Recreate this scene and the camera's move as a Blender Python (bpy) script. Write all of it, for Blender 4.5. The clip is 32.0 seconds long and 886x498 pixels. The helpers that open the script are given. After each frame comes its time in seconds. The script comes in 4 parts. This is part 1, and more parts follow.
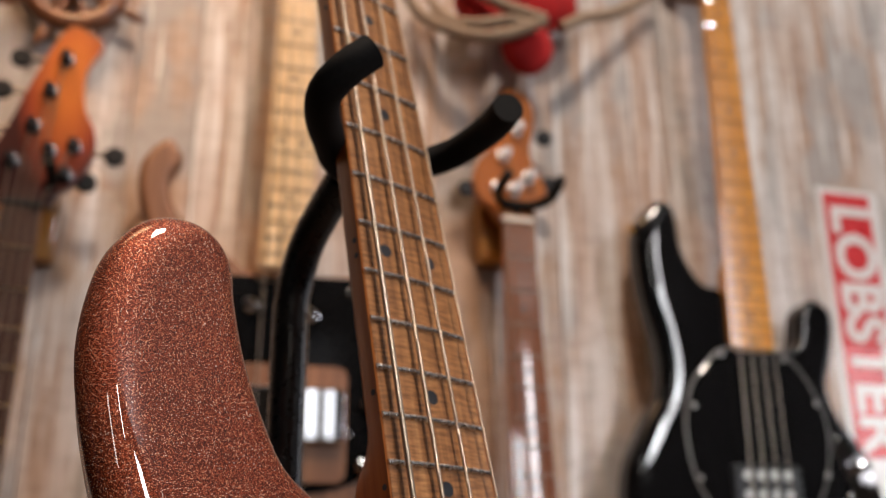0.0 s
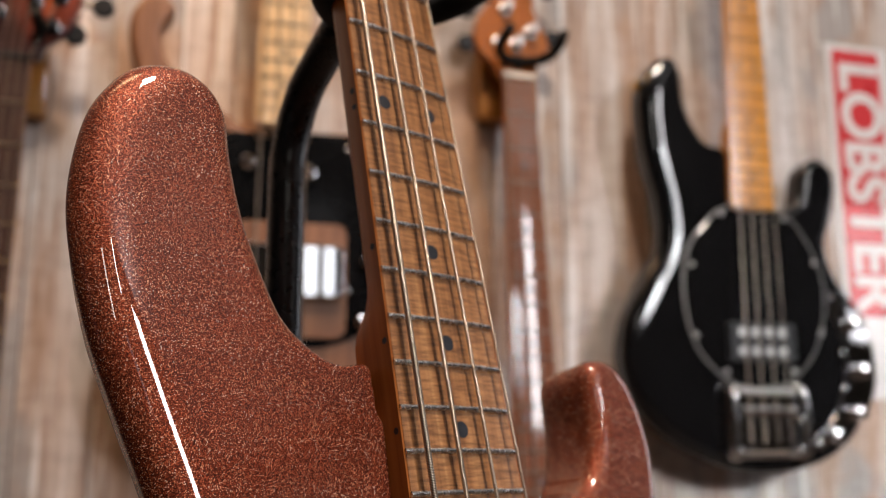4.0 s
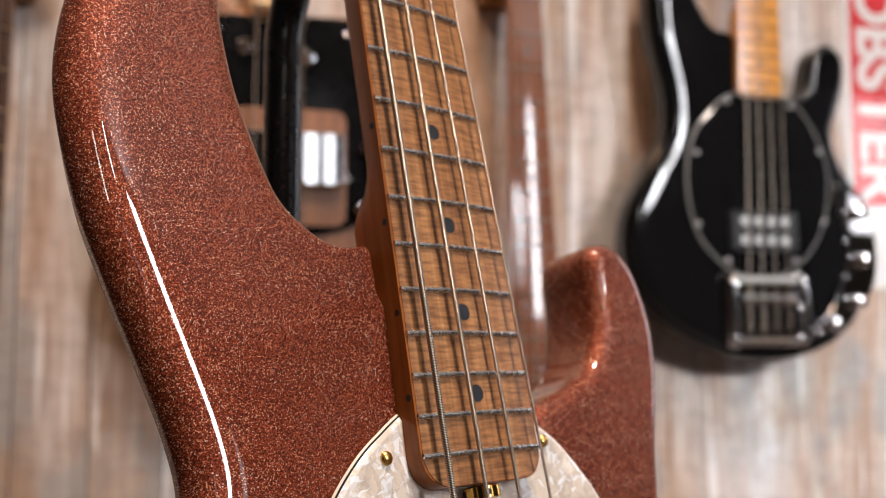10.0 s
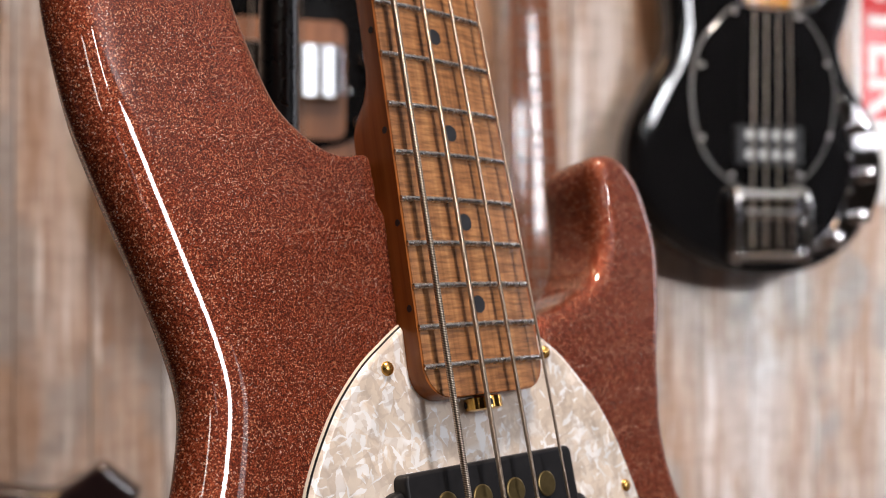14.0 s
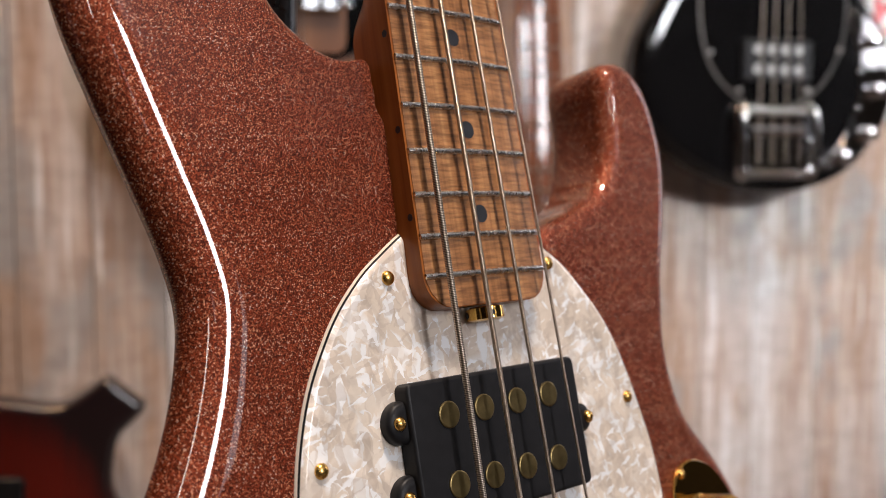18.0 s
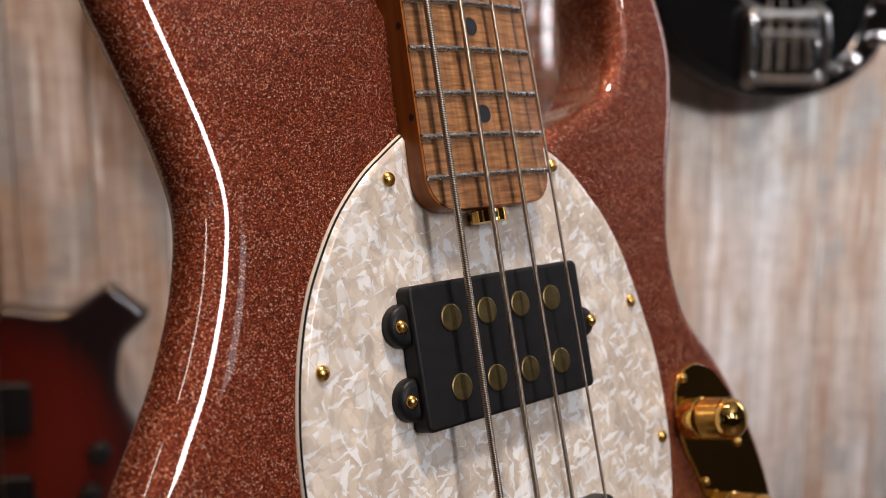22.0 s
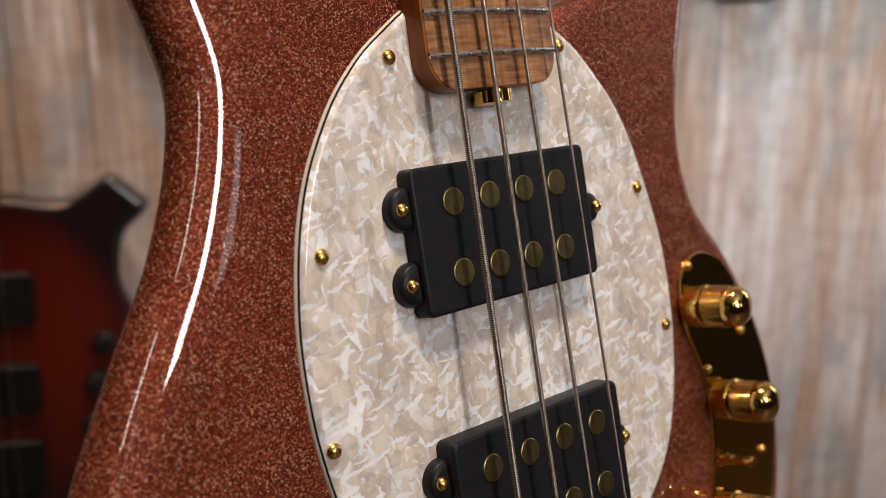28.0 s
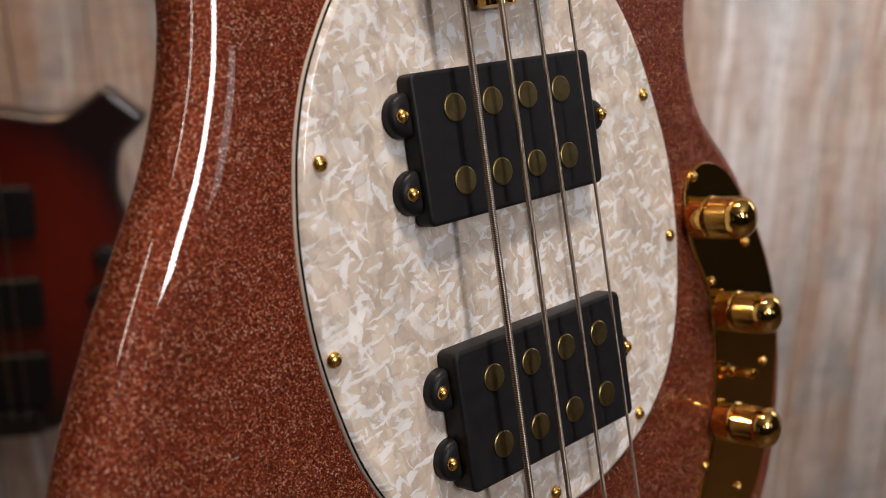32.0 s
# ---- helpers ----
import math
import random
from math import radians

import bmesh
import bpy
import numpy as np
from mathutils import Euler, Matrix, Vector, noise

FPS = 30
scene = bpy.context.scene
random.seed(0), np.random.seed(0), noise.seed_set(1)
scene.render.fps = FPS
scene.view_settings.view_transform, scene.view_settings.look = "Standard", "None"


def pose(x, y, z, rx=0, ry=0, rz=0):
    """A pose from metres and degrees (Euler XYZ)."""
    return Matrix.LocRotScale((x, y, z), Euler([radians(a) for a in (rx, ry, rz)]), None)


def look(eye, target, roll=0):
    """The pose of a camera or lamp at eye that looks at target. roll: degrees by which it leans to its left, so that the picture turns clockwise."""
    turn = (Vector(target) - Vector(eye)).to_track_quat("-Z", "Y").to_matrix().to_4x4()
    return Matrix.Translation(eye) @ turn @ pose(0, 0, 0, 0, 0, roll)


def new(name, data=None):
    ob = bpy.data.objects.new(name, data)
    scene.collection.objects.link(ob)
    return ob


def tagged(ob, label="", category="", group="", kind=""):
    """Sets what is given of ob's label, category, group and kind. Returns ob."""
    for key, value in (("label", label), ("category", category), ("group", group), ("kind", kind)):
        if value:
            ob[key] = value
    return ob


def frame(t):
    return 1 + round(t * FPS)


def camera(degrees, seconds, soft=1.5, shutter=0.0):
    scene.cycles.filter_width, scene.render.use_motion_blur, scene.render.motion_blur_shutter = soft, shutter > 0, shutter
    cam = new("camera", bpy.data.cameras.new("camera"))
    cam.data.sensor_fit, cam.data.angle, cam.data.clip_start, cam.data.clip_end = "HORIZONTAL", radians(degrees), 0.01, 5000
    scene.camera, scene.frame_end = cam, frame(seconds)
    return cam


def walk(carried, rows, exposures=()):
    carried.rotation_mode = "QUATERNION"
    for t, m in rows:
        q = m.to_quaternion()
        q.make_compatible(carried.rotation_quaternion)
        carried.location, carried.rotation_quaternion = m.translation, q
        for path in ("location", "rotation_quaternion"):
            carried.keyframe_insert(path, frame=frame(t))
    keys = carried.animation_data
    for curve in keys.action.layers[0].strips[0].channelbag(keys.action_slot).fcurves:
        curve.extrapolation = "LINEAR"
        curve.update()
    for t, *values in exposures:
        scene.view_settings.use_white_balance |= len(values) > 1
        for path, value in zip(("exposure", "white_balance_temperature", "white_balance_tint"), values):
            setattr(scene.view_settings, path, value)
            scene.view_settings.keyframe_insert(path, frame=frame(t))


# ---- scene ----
from mathutils import geometry

cam = camera(47.787, 32.0, soft=0.75)
cam.data.dof.use_dof = True
cam.data.dof.focus_distance = 0.348
cam.data.dof.aperture_fstop = 8.0
# seconds, place, turn
PATH = [
    (0, -0.15338, -0.33031, 0.83248, 108.969, 0.298, -16.248),
    (0.5, -0.15338, -0.32899, 0.83269, 107.949, 0.269, -16.292),
    (1, -0.15314, -0.32767, 0.83294, 106.499, 0.276, -16.294),
    (1.5, -0.15260, -0.32646, 0.83320, 105.408, 0.262, -16.265),
    (2, -0.15196, -0.32510, 0.83327, 104.196, 0.208, -16.250),
    (2.5, -0.15140, -0.32365, 0.83312, 103.347, 0.213, -16.245),
    (3, -0.15115, -0.32235, 0.83288, 102.478, 0.144, -16.273),
    (3.5, -0.15118, -0.32118, 0.83264, 101.737, 0.171, -16.325),
    (4, -0.15117, -0.32010, 0.83243, 100.969, 0.102, -16.377),
    (4.5, -0.15094, -0.31918, 0.83223, 100.356, 0.122, -16.373),
    (6.5, -0.14995, -0.31567, 0.83129, 98.178, 0.118, -16.380),
    (7, -0.14977, -0.31481, 0.83105, 97.691, 0.048, -16.390),
    (7.5, -0.14972, -0.31393, 0.83082, 97.163, 0.049, -16.411),
    (8, -0.14969, -0.31308, 0.83065, 96.679, 0.020, -16.448),
    (8.5, -0.14945, -0.31236, 0.83051, 96.212, 0.054, -16.428),
    (9, -0.14908, -0.31175, 0.83025, 95.761, 0.074, -16.396),
    (9.5, -0.14874, -0.31111, 0.82985, 95.257, 0.009, -16.361),
    (10, -0.14849, -0.31042, 0.82951, 94.781, 0.039, -16.331),
    (10.5, -0.14826, -0.30977, 0.82933, 94.274, -0.009, -16.322),
    (11, -0.14798, -0.30907, 0.82920, 93.730, 0.024, -16.305),
    (11.5, -0.14768, -0.30820, 0.82901, 93.215, 0.020, -16.275),
    (12, -0.14746, -0.30717, 0.82878, 92.551, -0.029, -16.288),
    (12.5, -0.14733, -0.30602, 0.82850, 91.959, -0.047, -16.320),
    (13, -0.14716, -0.30491, 0.82816, 91.285, -0.043, -16.316),
    (13.5, -0.14696, -0.30390, 0.82769, 90.652, 0.043, -16.309),
    (14, -0.14668, -0.30291, 0.82709, 90.018, -0.017, -16.308),
    (14.5, -0.14637, -0.30202, 0.82644, 89.473, -0.017, -16.290),
    (16.5, -0.14516, -0.29869, 0.82394, 87.251, -0.033, -16.213),
    (17, -0.14489, -0.29789, 0.82339, 86.713, -0.049, -16.211),
    (17.5, -0.14462, -0.29718, 0.82298, 86.072, -0.093, -16.178),
    (18, -0.14428, -0.29651, 0.82259, 85.463, -0.108, -16.143),
    (18.5, -0.14391, -0.29567, 0.82211, 84.839, -0.077, -16.089),
    (19, -0.14357, -0.29479, 0.82159, 83.995, -0.100, -16.059),
    (19.5, -0.14328, -0.29401, 0.82108, 83.312, -0.078, -16.055),
    (20, -0.14301, -0.29324, 0.82063, 82.710, -0.126, -16.032),
    (20.5, -0.14278, -0.29243, 0.82027, 82.093, -0.148, -16.020),
    (21, -0.14263, -0.29170, 0.81983, 81.446, -0.155, -16.020),
    (21.5, -0.14259, -0.29100, 0.81929, 80.862, -0.124, -16.032),
    (22, -0.14249, -0.29033, 0.81879, 80.332, -0.123, -16.023),
    (22.5, -0.14230, -0.28971, 0.81836, 79.843, -0.161, -16.010),
    (23, -0.14207, -0.28911, 0.81795, 79.311, -0.187, -15.998),
    (23.5, -0.14183, -0.28862, 0.81760, 78.879, -0.173, -15.981),
    (24, -0.14162, -0.28816, 0.81714, 78.429, -0.206, -15.961),
    (24.5, -0.14142, -0.28771, 0.81662, 78.035, -0.200, -15.935),
    (25, -0.14124, -0.28716, 0.81613, 77.587, -0.222, -15.920),
    (25.5, -0.14106, -0.28646, 0.81562, 77.066, -0.247, -15.901),
    (27.5, -0.14023, -0.28342, 0.81346, 74.983, -0.253, -15.859),
    (28, -0.14004, -0.28269, 0.81290, 74.334, -0.276, -15.842),
    (28.5, -0.13981, -0.28204, 0.81222, 73.544, -0.259, -15.838),
    (29, -0.13952, -0.28139, 0.81152, 72.965, -0.282, -15.792),
    (29.5, -0.13924, -0.28076, 0.81092, 72.279, -0.339, -15.753),
    (30, -0.13906, -0.28009, 0.81037, 71.726, -0.274, -15.772),
    (30.5, -0.13901, -0.27939, 0.80972, 71.174, -0.313, -15.774),
    (31, -0.13894, -0.27879, 0.80905, 70.599, -0.312, -15.778),
    (31.5, -0.13873, -0.27832, 0.80852, 70.119, -0.311, -15.762),
    (32, -0.13844, -0.27782, 0.80815, 69.599, -0.338, -15.720)
]
# the clip's camera opens up a little, and turns cooler, until the white guard comes into view
EXPOSURES = [(0, -0.14, 6640, 11), (4, -0.02, 6640, 11), (9, 0.22, 6600, 12), (13, 0.19, 6560, 12), (19, 0.02, 6540, 12), (24, -0.14, 6580, 12), (28, -0.20, 6640, 12), (32, -0.25, 6680, 12)]
walk(cam, [(t, pose(x, y, z, rx, ry, rz)) for t, x, y, z, rx, ry, rz in PATH], EXPOSURES)

# ---- light ----
world = bpy.data.worlds.new("world")
world.use_nodes = True
world.node_tree.nodes["Background"].inputs[0].default_value = (0.9, 0.86, 0.8, 1)
world.node_tree.nodes["Background"].inputs[1].default_value = 0.004
scene.world = world


def area(name, size_x, size_y, watts, colour, eye, target, roll=0):
    data = bpy.data.lights.new(name, "AREA")
    data.shape, data.size, data.size_y, data.energy, data.color = "RECTANGLE", size_x, size_y, watts, colour
    ob = new(name, data)
    ob.matrix_world = look(eye, target, roll)
    return ob


CEILING, FLOOR, LAMP_Z = 3.7, -0.45, 2.40
# guitar frame: x to the right across the strings, y into the body, z up the neck; the saddles are its origin
GUITAR = Matrix(((0.89445, -0.43625, -0.09822, 0), (0.44701, 0.86640, 0.22258, 0), (-0.01200, -0.24299, 0.96995, 0.55), (0, 0, 0, 1)))
FRONT = Vector((0.436, -0.866, 0)).normalized()


def strip(name, centre, along, length, watts, colour, width=0.12):
    """A linear ceiling light that shines down."""
    data = bpy.data.lights.new(name, "AREA")
    data.shape, data.size, data.size_y, data.energy, data.color = "RECTANGLE", length, width, watts, colour
    ob = new(name, data)
    ob.matrix_world = pose(*centre, 0, 0, math.degrees(math.atan2(along[1], along[0])))
    return ob


# the key: a ceiling lamp just in front of the copper bass, above the camera
c = FRONT * 0.45
strip("ceiling_lamp", (c.x, c.y, 2.80), FRONT, 0.26, 41, (1.0, 0.86, 0.74), 0.24)
# a tube light farther back
strip("ceiling_tube_light", (0.79, -2.55, LAMP_Z), (0.26, -0.60), 0.66, 6.5, (1.0, 0.95, 0.90), 0.06)
# a warm wall washer in front of the boards
washer = area("warm_wall_washer", 0.9, 0.4, 5.0, (1.0, 0.60, 0.32), (-0.62, 0.22, 2.75), (-0.36, 0.85, 1.40))
washer.data.spread = radians(62)
# an added soft, cool fill light, unseen, on the boards round the black bass
board_fill = area("board_fill_light", 0.40, 0.40, 1.15, (0.90, 0.95, 1.0), (1.25, -2.1, 1.75), (0.74, 0.85, 0.74))
board_fill.data.spread = radians(20)
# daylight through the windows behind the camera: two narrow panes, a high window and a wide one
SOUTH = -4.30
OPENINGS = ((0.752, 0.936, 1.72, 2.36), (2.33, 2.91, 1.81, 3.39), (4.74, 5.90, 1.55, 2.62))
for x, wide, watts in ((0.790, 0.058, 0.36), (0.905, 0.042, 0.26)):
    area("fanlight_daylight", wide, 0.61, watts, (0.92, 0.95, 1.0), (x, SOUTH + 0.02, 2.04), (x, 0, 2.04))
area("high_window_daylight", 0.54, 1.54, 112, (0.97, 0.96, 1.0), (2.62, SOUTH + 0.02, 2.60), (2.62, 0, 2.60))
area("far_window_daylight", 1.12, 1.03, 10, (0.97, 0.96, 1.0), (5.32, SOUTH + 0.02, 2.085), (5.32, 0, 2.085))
# an added window in the unseen side wall, for a streak on the black bass
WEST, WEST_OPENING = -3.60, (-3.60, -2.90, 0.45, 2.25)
area("added_side_daylight", 0.66, 1.76, 0.8, (0.88, 0.92, 1.0), (WEST + 0.02, -3.25, 1.35), (0, -3.25, 1.35))
area("small_ceiling_lamp", 0.15, 0.70, 4.5, (1.0, 0.95, 0.88), (0.0, -3.48, 2.38), (-0.1, 0, 0.8))
# an added cool light beside the boards, unseen, for highlights on right-hand edges
area("right_side_light", 0.30, 0.90, 5.5, (0.84, 0.88, 1.0), (2.4, 0.50, 1.38), (0, 0.55, 0.8))


# ---- materials ----
def material(name):
    m = bpy.data.materials.new(name)
    m.use_nodes = True
    nt = m.node_tree
    return m, nt, nt.nodes["Principled BSDF"]


def node(nt, kind, **values):
    n = nt.nodes.new(kind)
    for key, value in values.items():
        n.inputs[key.replace("_", " ")].default_value = value
    return n


def ramp(nt, source, stops):
    r = nt.nodes.new("ShaderNodeValToRGB")
    el = r.color_ramp.elements
    while len(el) < len(stops):
        el.new(0.5)
    for e, (p, c) in zip(el, stops):
        e.position, e.color = p, (*c, 1)
    nt.links.new(source, r.inputs[0])
    return r.outputs[0]


def coords(nt, scale=(1, 1, 1), kind="Object"):
    tc = nt.nodes.new("ShaderNodeTexCoord")
    mp = nt.nodes.new("ShaderNodeMapping")
    mp.inputs["Scale"].default_value = scale
    nt.links.new(tc.outputs[kind], mp.inputs[0])
    return mp.outputs[0]


def noise_of(nt, vector, scale, detail=4, rough=0.55):
    n = node(nt, "ShaderNodeTexNoise", Scale=scale, Detail=detail, Roughness=rough)
    nt.links.new(vector, n.inputs["Vector"])
    return n.outputs["Fac"]


def mix(nt, a, b, fac, mode="MIX"):
    m = nt.nodes.new("ShaderNodeMix")
    m.data_type, m.blend_type = "RGBA", mode
    for sock, value in ((m.inputs[0], fac), (m.inputs[6], a), (m.inputs[7], b)):
        if hasattr(value, "links"):
            nt.links.new(value, sock)
        else:
            sock.default_value = value if isinstance(value, float) else (*value, 1)
    return m.outputs[2]


def bump(nt, bsdf, height, strength, distance):
    b = node(nt, "ShaderNodeBump", Strength=strength, Distance=distance)
    nt.links.new(height, b.inputs["Height"])
    nt.links.new(b.outputs[0], bsdf.inputs["Normal"])


def plain(name, colour, rough=0.4, metal=0.0, coat=0.0, spots=0.12, scale=40):
    m, nt, p = material(name)
    v = coords(nt)
    n = noise_of(nt, v, scale)
    dark, light = [max(0, c * (1 - spots)) for c in colour], [min(1, c * (1 + spots)) for c in colour]
    nt.links.new(ramp(nt, n, [(0.3, dark), (0.7, light)]), p.inputs["Base Color"])
    r = nt.nodes.new("ShaderNodeMapRange")
    r.inputs[3].default_value, r.inputs[4].default_value = rough * 0.85, min(1, rough * 1.15)
    nt.links.new(n, r.inputs[0])
    nt.links.new(r.outputs[0], p.inputs["Roughness"])
    p.inputs["Metallic"].default_value = metal
    p.inputs["Coat Weight"].default_value = coat
    p.inputs["Coat Roughness"].default_value = 0.04
    return m


def vec(nt, op, a, b, c=None):
    """A vector operation on sockets or fixed triples."""
    n = nt.nodes.new("ShaderNodeVectorMath")
    n.operation = op
    for sock, value in zip(n.inputs, (a, b, c)):
        if value is None:
            continue
        if hasattr(value, "links"):
            nt.links.new(value, sock)
        else:
            sock.default_value = value
    return n.outputs["Value"] if op == "DOT_PRODUCT" else n.outputs[0]


def num(nt, op, a, b, c=None):
    """A number operation on sockets or fixed values."""
    n = nt.nodes.new("ShaderNodeMath")
    n.operation = op
    for sock, value in zip(n.inputs, (a, b, c)):
        if value is None:
            continue
        if hasattr(value, "links"):
            nt.links.new(value, sock)
        else:
            sock.default_value = value
    return n.outputs[0]


def sparkle():
    """Copper metal flake under clear lacquer: a dark brown ground, fine dull flake, and sparse bright flakes at tilts
    of their own, their glints largely put into the base colour.
    """
    m, nt, p = material("copper_flake_lacquer")
    geo = nt.nodes.new("ShaderNodeNewGeometry")
    v = coords(nt)

    def grains(scale):
        vor = node(nt, "ShaderNodeTexVoronoi", Scale=scale)
        nt.links.new(v, vor.inputs["Vector"])
        sep = nt.nodes.new("ShaderNodeSeparateColor")
        nt.links.new(vor.outputs["Color"], sep.inputs[0])
        return vor, sep

    fine, fine_split = grains(3600)
    coarse, coarse_split = grains(2350)
    col = ramp(nt, fine_split.outputs[0], [(0.0, (0.026, 0.0034, 0.0011)), (0.6, (0.128, 0.0185, 0.0058)), (0.9, (0.33, 0.056, 0.018)), (1.0, (0.50, 0.120, 0.048))])
    cloud = noise_of(nt, v, 28, 3)
    col = mix(nt, col, ramp(nt, cloud, [(0.3, (0.90, 0.90, 0.90)), (0.7, (1.10, 1.10, 1.10))]), 1.0, "MULTIPLY")
    dot = num(nt, "LESS_THAN", coarse.outputs["Distance"], 0.42)
    pick = num(nt, "GREATER_THAN", coarse_split.outputs[2], 0.755)
    spark = num(nt, "MULTIPLY", dot, pick)
    shade = ramp(nt, coarse_split.outputs[1], [(0.0, (0.46, 0.13, 0.06)), (0.5, (0.90, 0.38, 0.19)), (0.88, (0.98, 0.58, 0.40)), (1.0, (1.0, 0.82, 0.70))])
    nt.links.new(mix(nt, col, shade, spark), p.inputs["Base Color"])
    tilt = vec(nt, "SUBTRACT", mix(nt, fine.outputs["Color"], coarse.outputs["Color"], spark), (0.5, 0.5, 0.5))
    off = vec(nt, "MULTIPLY_ADD", tilt, (0.28, 0.28, 0.28), geo.outputs["Normal"])
    nt.links.new(vec(nt, "NORMALIZE", off, None), p.inputs["Normal"])
    nt.links.new(geo.outputs["Normal"], p.inputs["Coat Normal"])
    nt.links.new(num(nt, "MULTIPLY_ADD", spark, -0.12, 0.50), p.inputs["Metallic"])
    p.inputs["Roughness"].default_value = 0.5
    p.inputs["Specular IOR Level"].default_value = 0.2
    p.inputs["Coat Weight"].default_value = 1.0
    p.inputs["Coat Roughness"].default_value = 0.025
    return m


def pearl():
    """Cream pearloid plastic: layers of torn, curled flakes, each shaded across its width, its sheen put into the
    colour.
    """
    m, nt, p = material("cream_pearloid")
    v = coords(nt)
    wob = node(nt, "ShaderNodeTexNoise", Scale=260, Detail=3)
    nt.links.new(v, wob.inputs["Vector"])
    bent = vec(nt, "MULTIPLY_ADD", wob.outputs["Color"], (0.0032, 0.0032, 0.0032), v)
    col = ramp(nt, noise_of(nt, v, 45, 3), [(0.32, (0.78, 0.675, 0.57)), (0.68, (0.85, 0.75, 0.64))])
    crowd = noise_of(nt, v, 75, 2)
    lean = None
    # each layer: turn, cells a metre, length, threshold, strength, colour
    for turn, size, long, low, top, white in ((30, 65, 1.5, 0.66, 0.30, (0.90, 0.84, 0.77)), (-35, 80, 1.6, 0.80, 0.7, (0.95, 0.935, 0.92)), (78, 95, 3.0, 0.84, 1.0, (0.99, 0.99, 0.99)),
                                              (-62, 105, 3.2, 0.84, 1.0, (0.99, 0.99, 0.995)), (14, 125, 3.2, 0.86, 1.0, (0.99, 0.99, 0.995))):
        mp = nt.nodes.new("ShaderNodeMapping")
        mp.inputs["Rotation"].default_value = (0, radians(turn), 0)
        nt.links.new(bent, mp.inputs[0])
        q = vec(nt, "MULTIPLY", mp.outputs[0], (size, size, size * long))
        vor = node(nt, "ShaderNodeTexVoronoi", Scale=1.0)
        nt.links.new(q, vor.inputs["Vector"])
        sep = nt.nodes.new("ShaderNodeSeparateColor")
        nt.links.new(vor.outputs["Color"], sep.inputs[0])
        way = vec(nt, "SUBTRACT", vor.outputs["Color"], (0.5, 0.5, 0.5))
        slope = vec(nt, "DOT_PRODUCT", vec(nt, "SUBTRACT", q, vor.outputs["Position"]), way)
        level = num(nt, "MULTIPLY_ADD", slope, 1.7, sep.outputs[1])
        level = num(nt, "MULTIPLY_ADD", num(nt, "SUBTRACT", crowd, 0.5), 0.55, level)
        col = mix(nt, col, (0.60, 0.50, 0.42), ramp(nt, level, [(0.0, (0.4 * top,) * 3), (0.10, (0, 0, 0))]))
        f = ramp(nt, level, [(low, (0, 0, 0)), (min(0.99, low + 0.22), (top,) * 3)])
        col = mix(nt, col, white, f)
        lean = way if lean is None else vec(nt, "ADD", lean, way)
    geo = nt.nodes.new("ShaderNodeNewGeometry")
    off = vec(nt, "MULTIPLY_ADD", lean, (0.10, 0.10, 0.10), geo.outputs["Normal"])
    nt.links.new(vec(nt, "NORMALIZE", off, None), p.inputs["Normal"])
    nt.links.new(geo.outputs["Normal"], p.inputs["Coat Normal"])
    nt.links.new(col, p.inputs["Base Color"])
    p.inputs["Roughness"].default_value = 0.28
    p.inputs["Metallic"].default_value = 0.06
    p.inputs["Coat Weight"].default_value = 1.0
    p.inputs["Coat Roughness"].default_value = 0.03
    return m


def wood(name, dark, mid, light, along, cross, rough=0.4, coat=0.0, flame=0.0, axis=2):
    """Grain that runs along one axis; flame adds bands across it."""
    m, nt, p = material(name)
    sc = [cross] * 3
    sc[axis] = along
    g = noise_of(nt, coords(nt, tuple(sc)), 1.0, 6, 0.6)
    col = ramp(nt, g, [(0.28, dark), (0.5, mid), (0.74, light)])
    if flame:
        fs = [85] * 3
        fs[axis] = flame
        fl = noise_of(nt, coords(nt, tuple(fs)), 1.0, 3, 0.6)
        tone = ramp(nt, fl, [(0.36, (0.56, 0.50, 0.44)), (0.62, (1.20, 1.18, 1.15))])
        col = mix(nt, col, tone, 1.0, "MULTIPLY")
    nt.links.new(col, p.inputs["Base Color"])
    p.inputs["Roughness"].default_value = rough
    p.inputs["Coat Weight"].default_value = coat
    p.inputs["Coat Roughness"].default_value = 0.06
    bump(nt, p, g, 0.15, 0.0006)
    return m


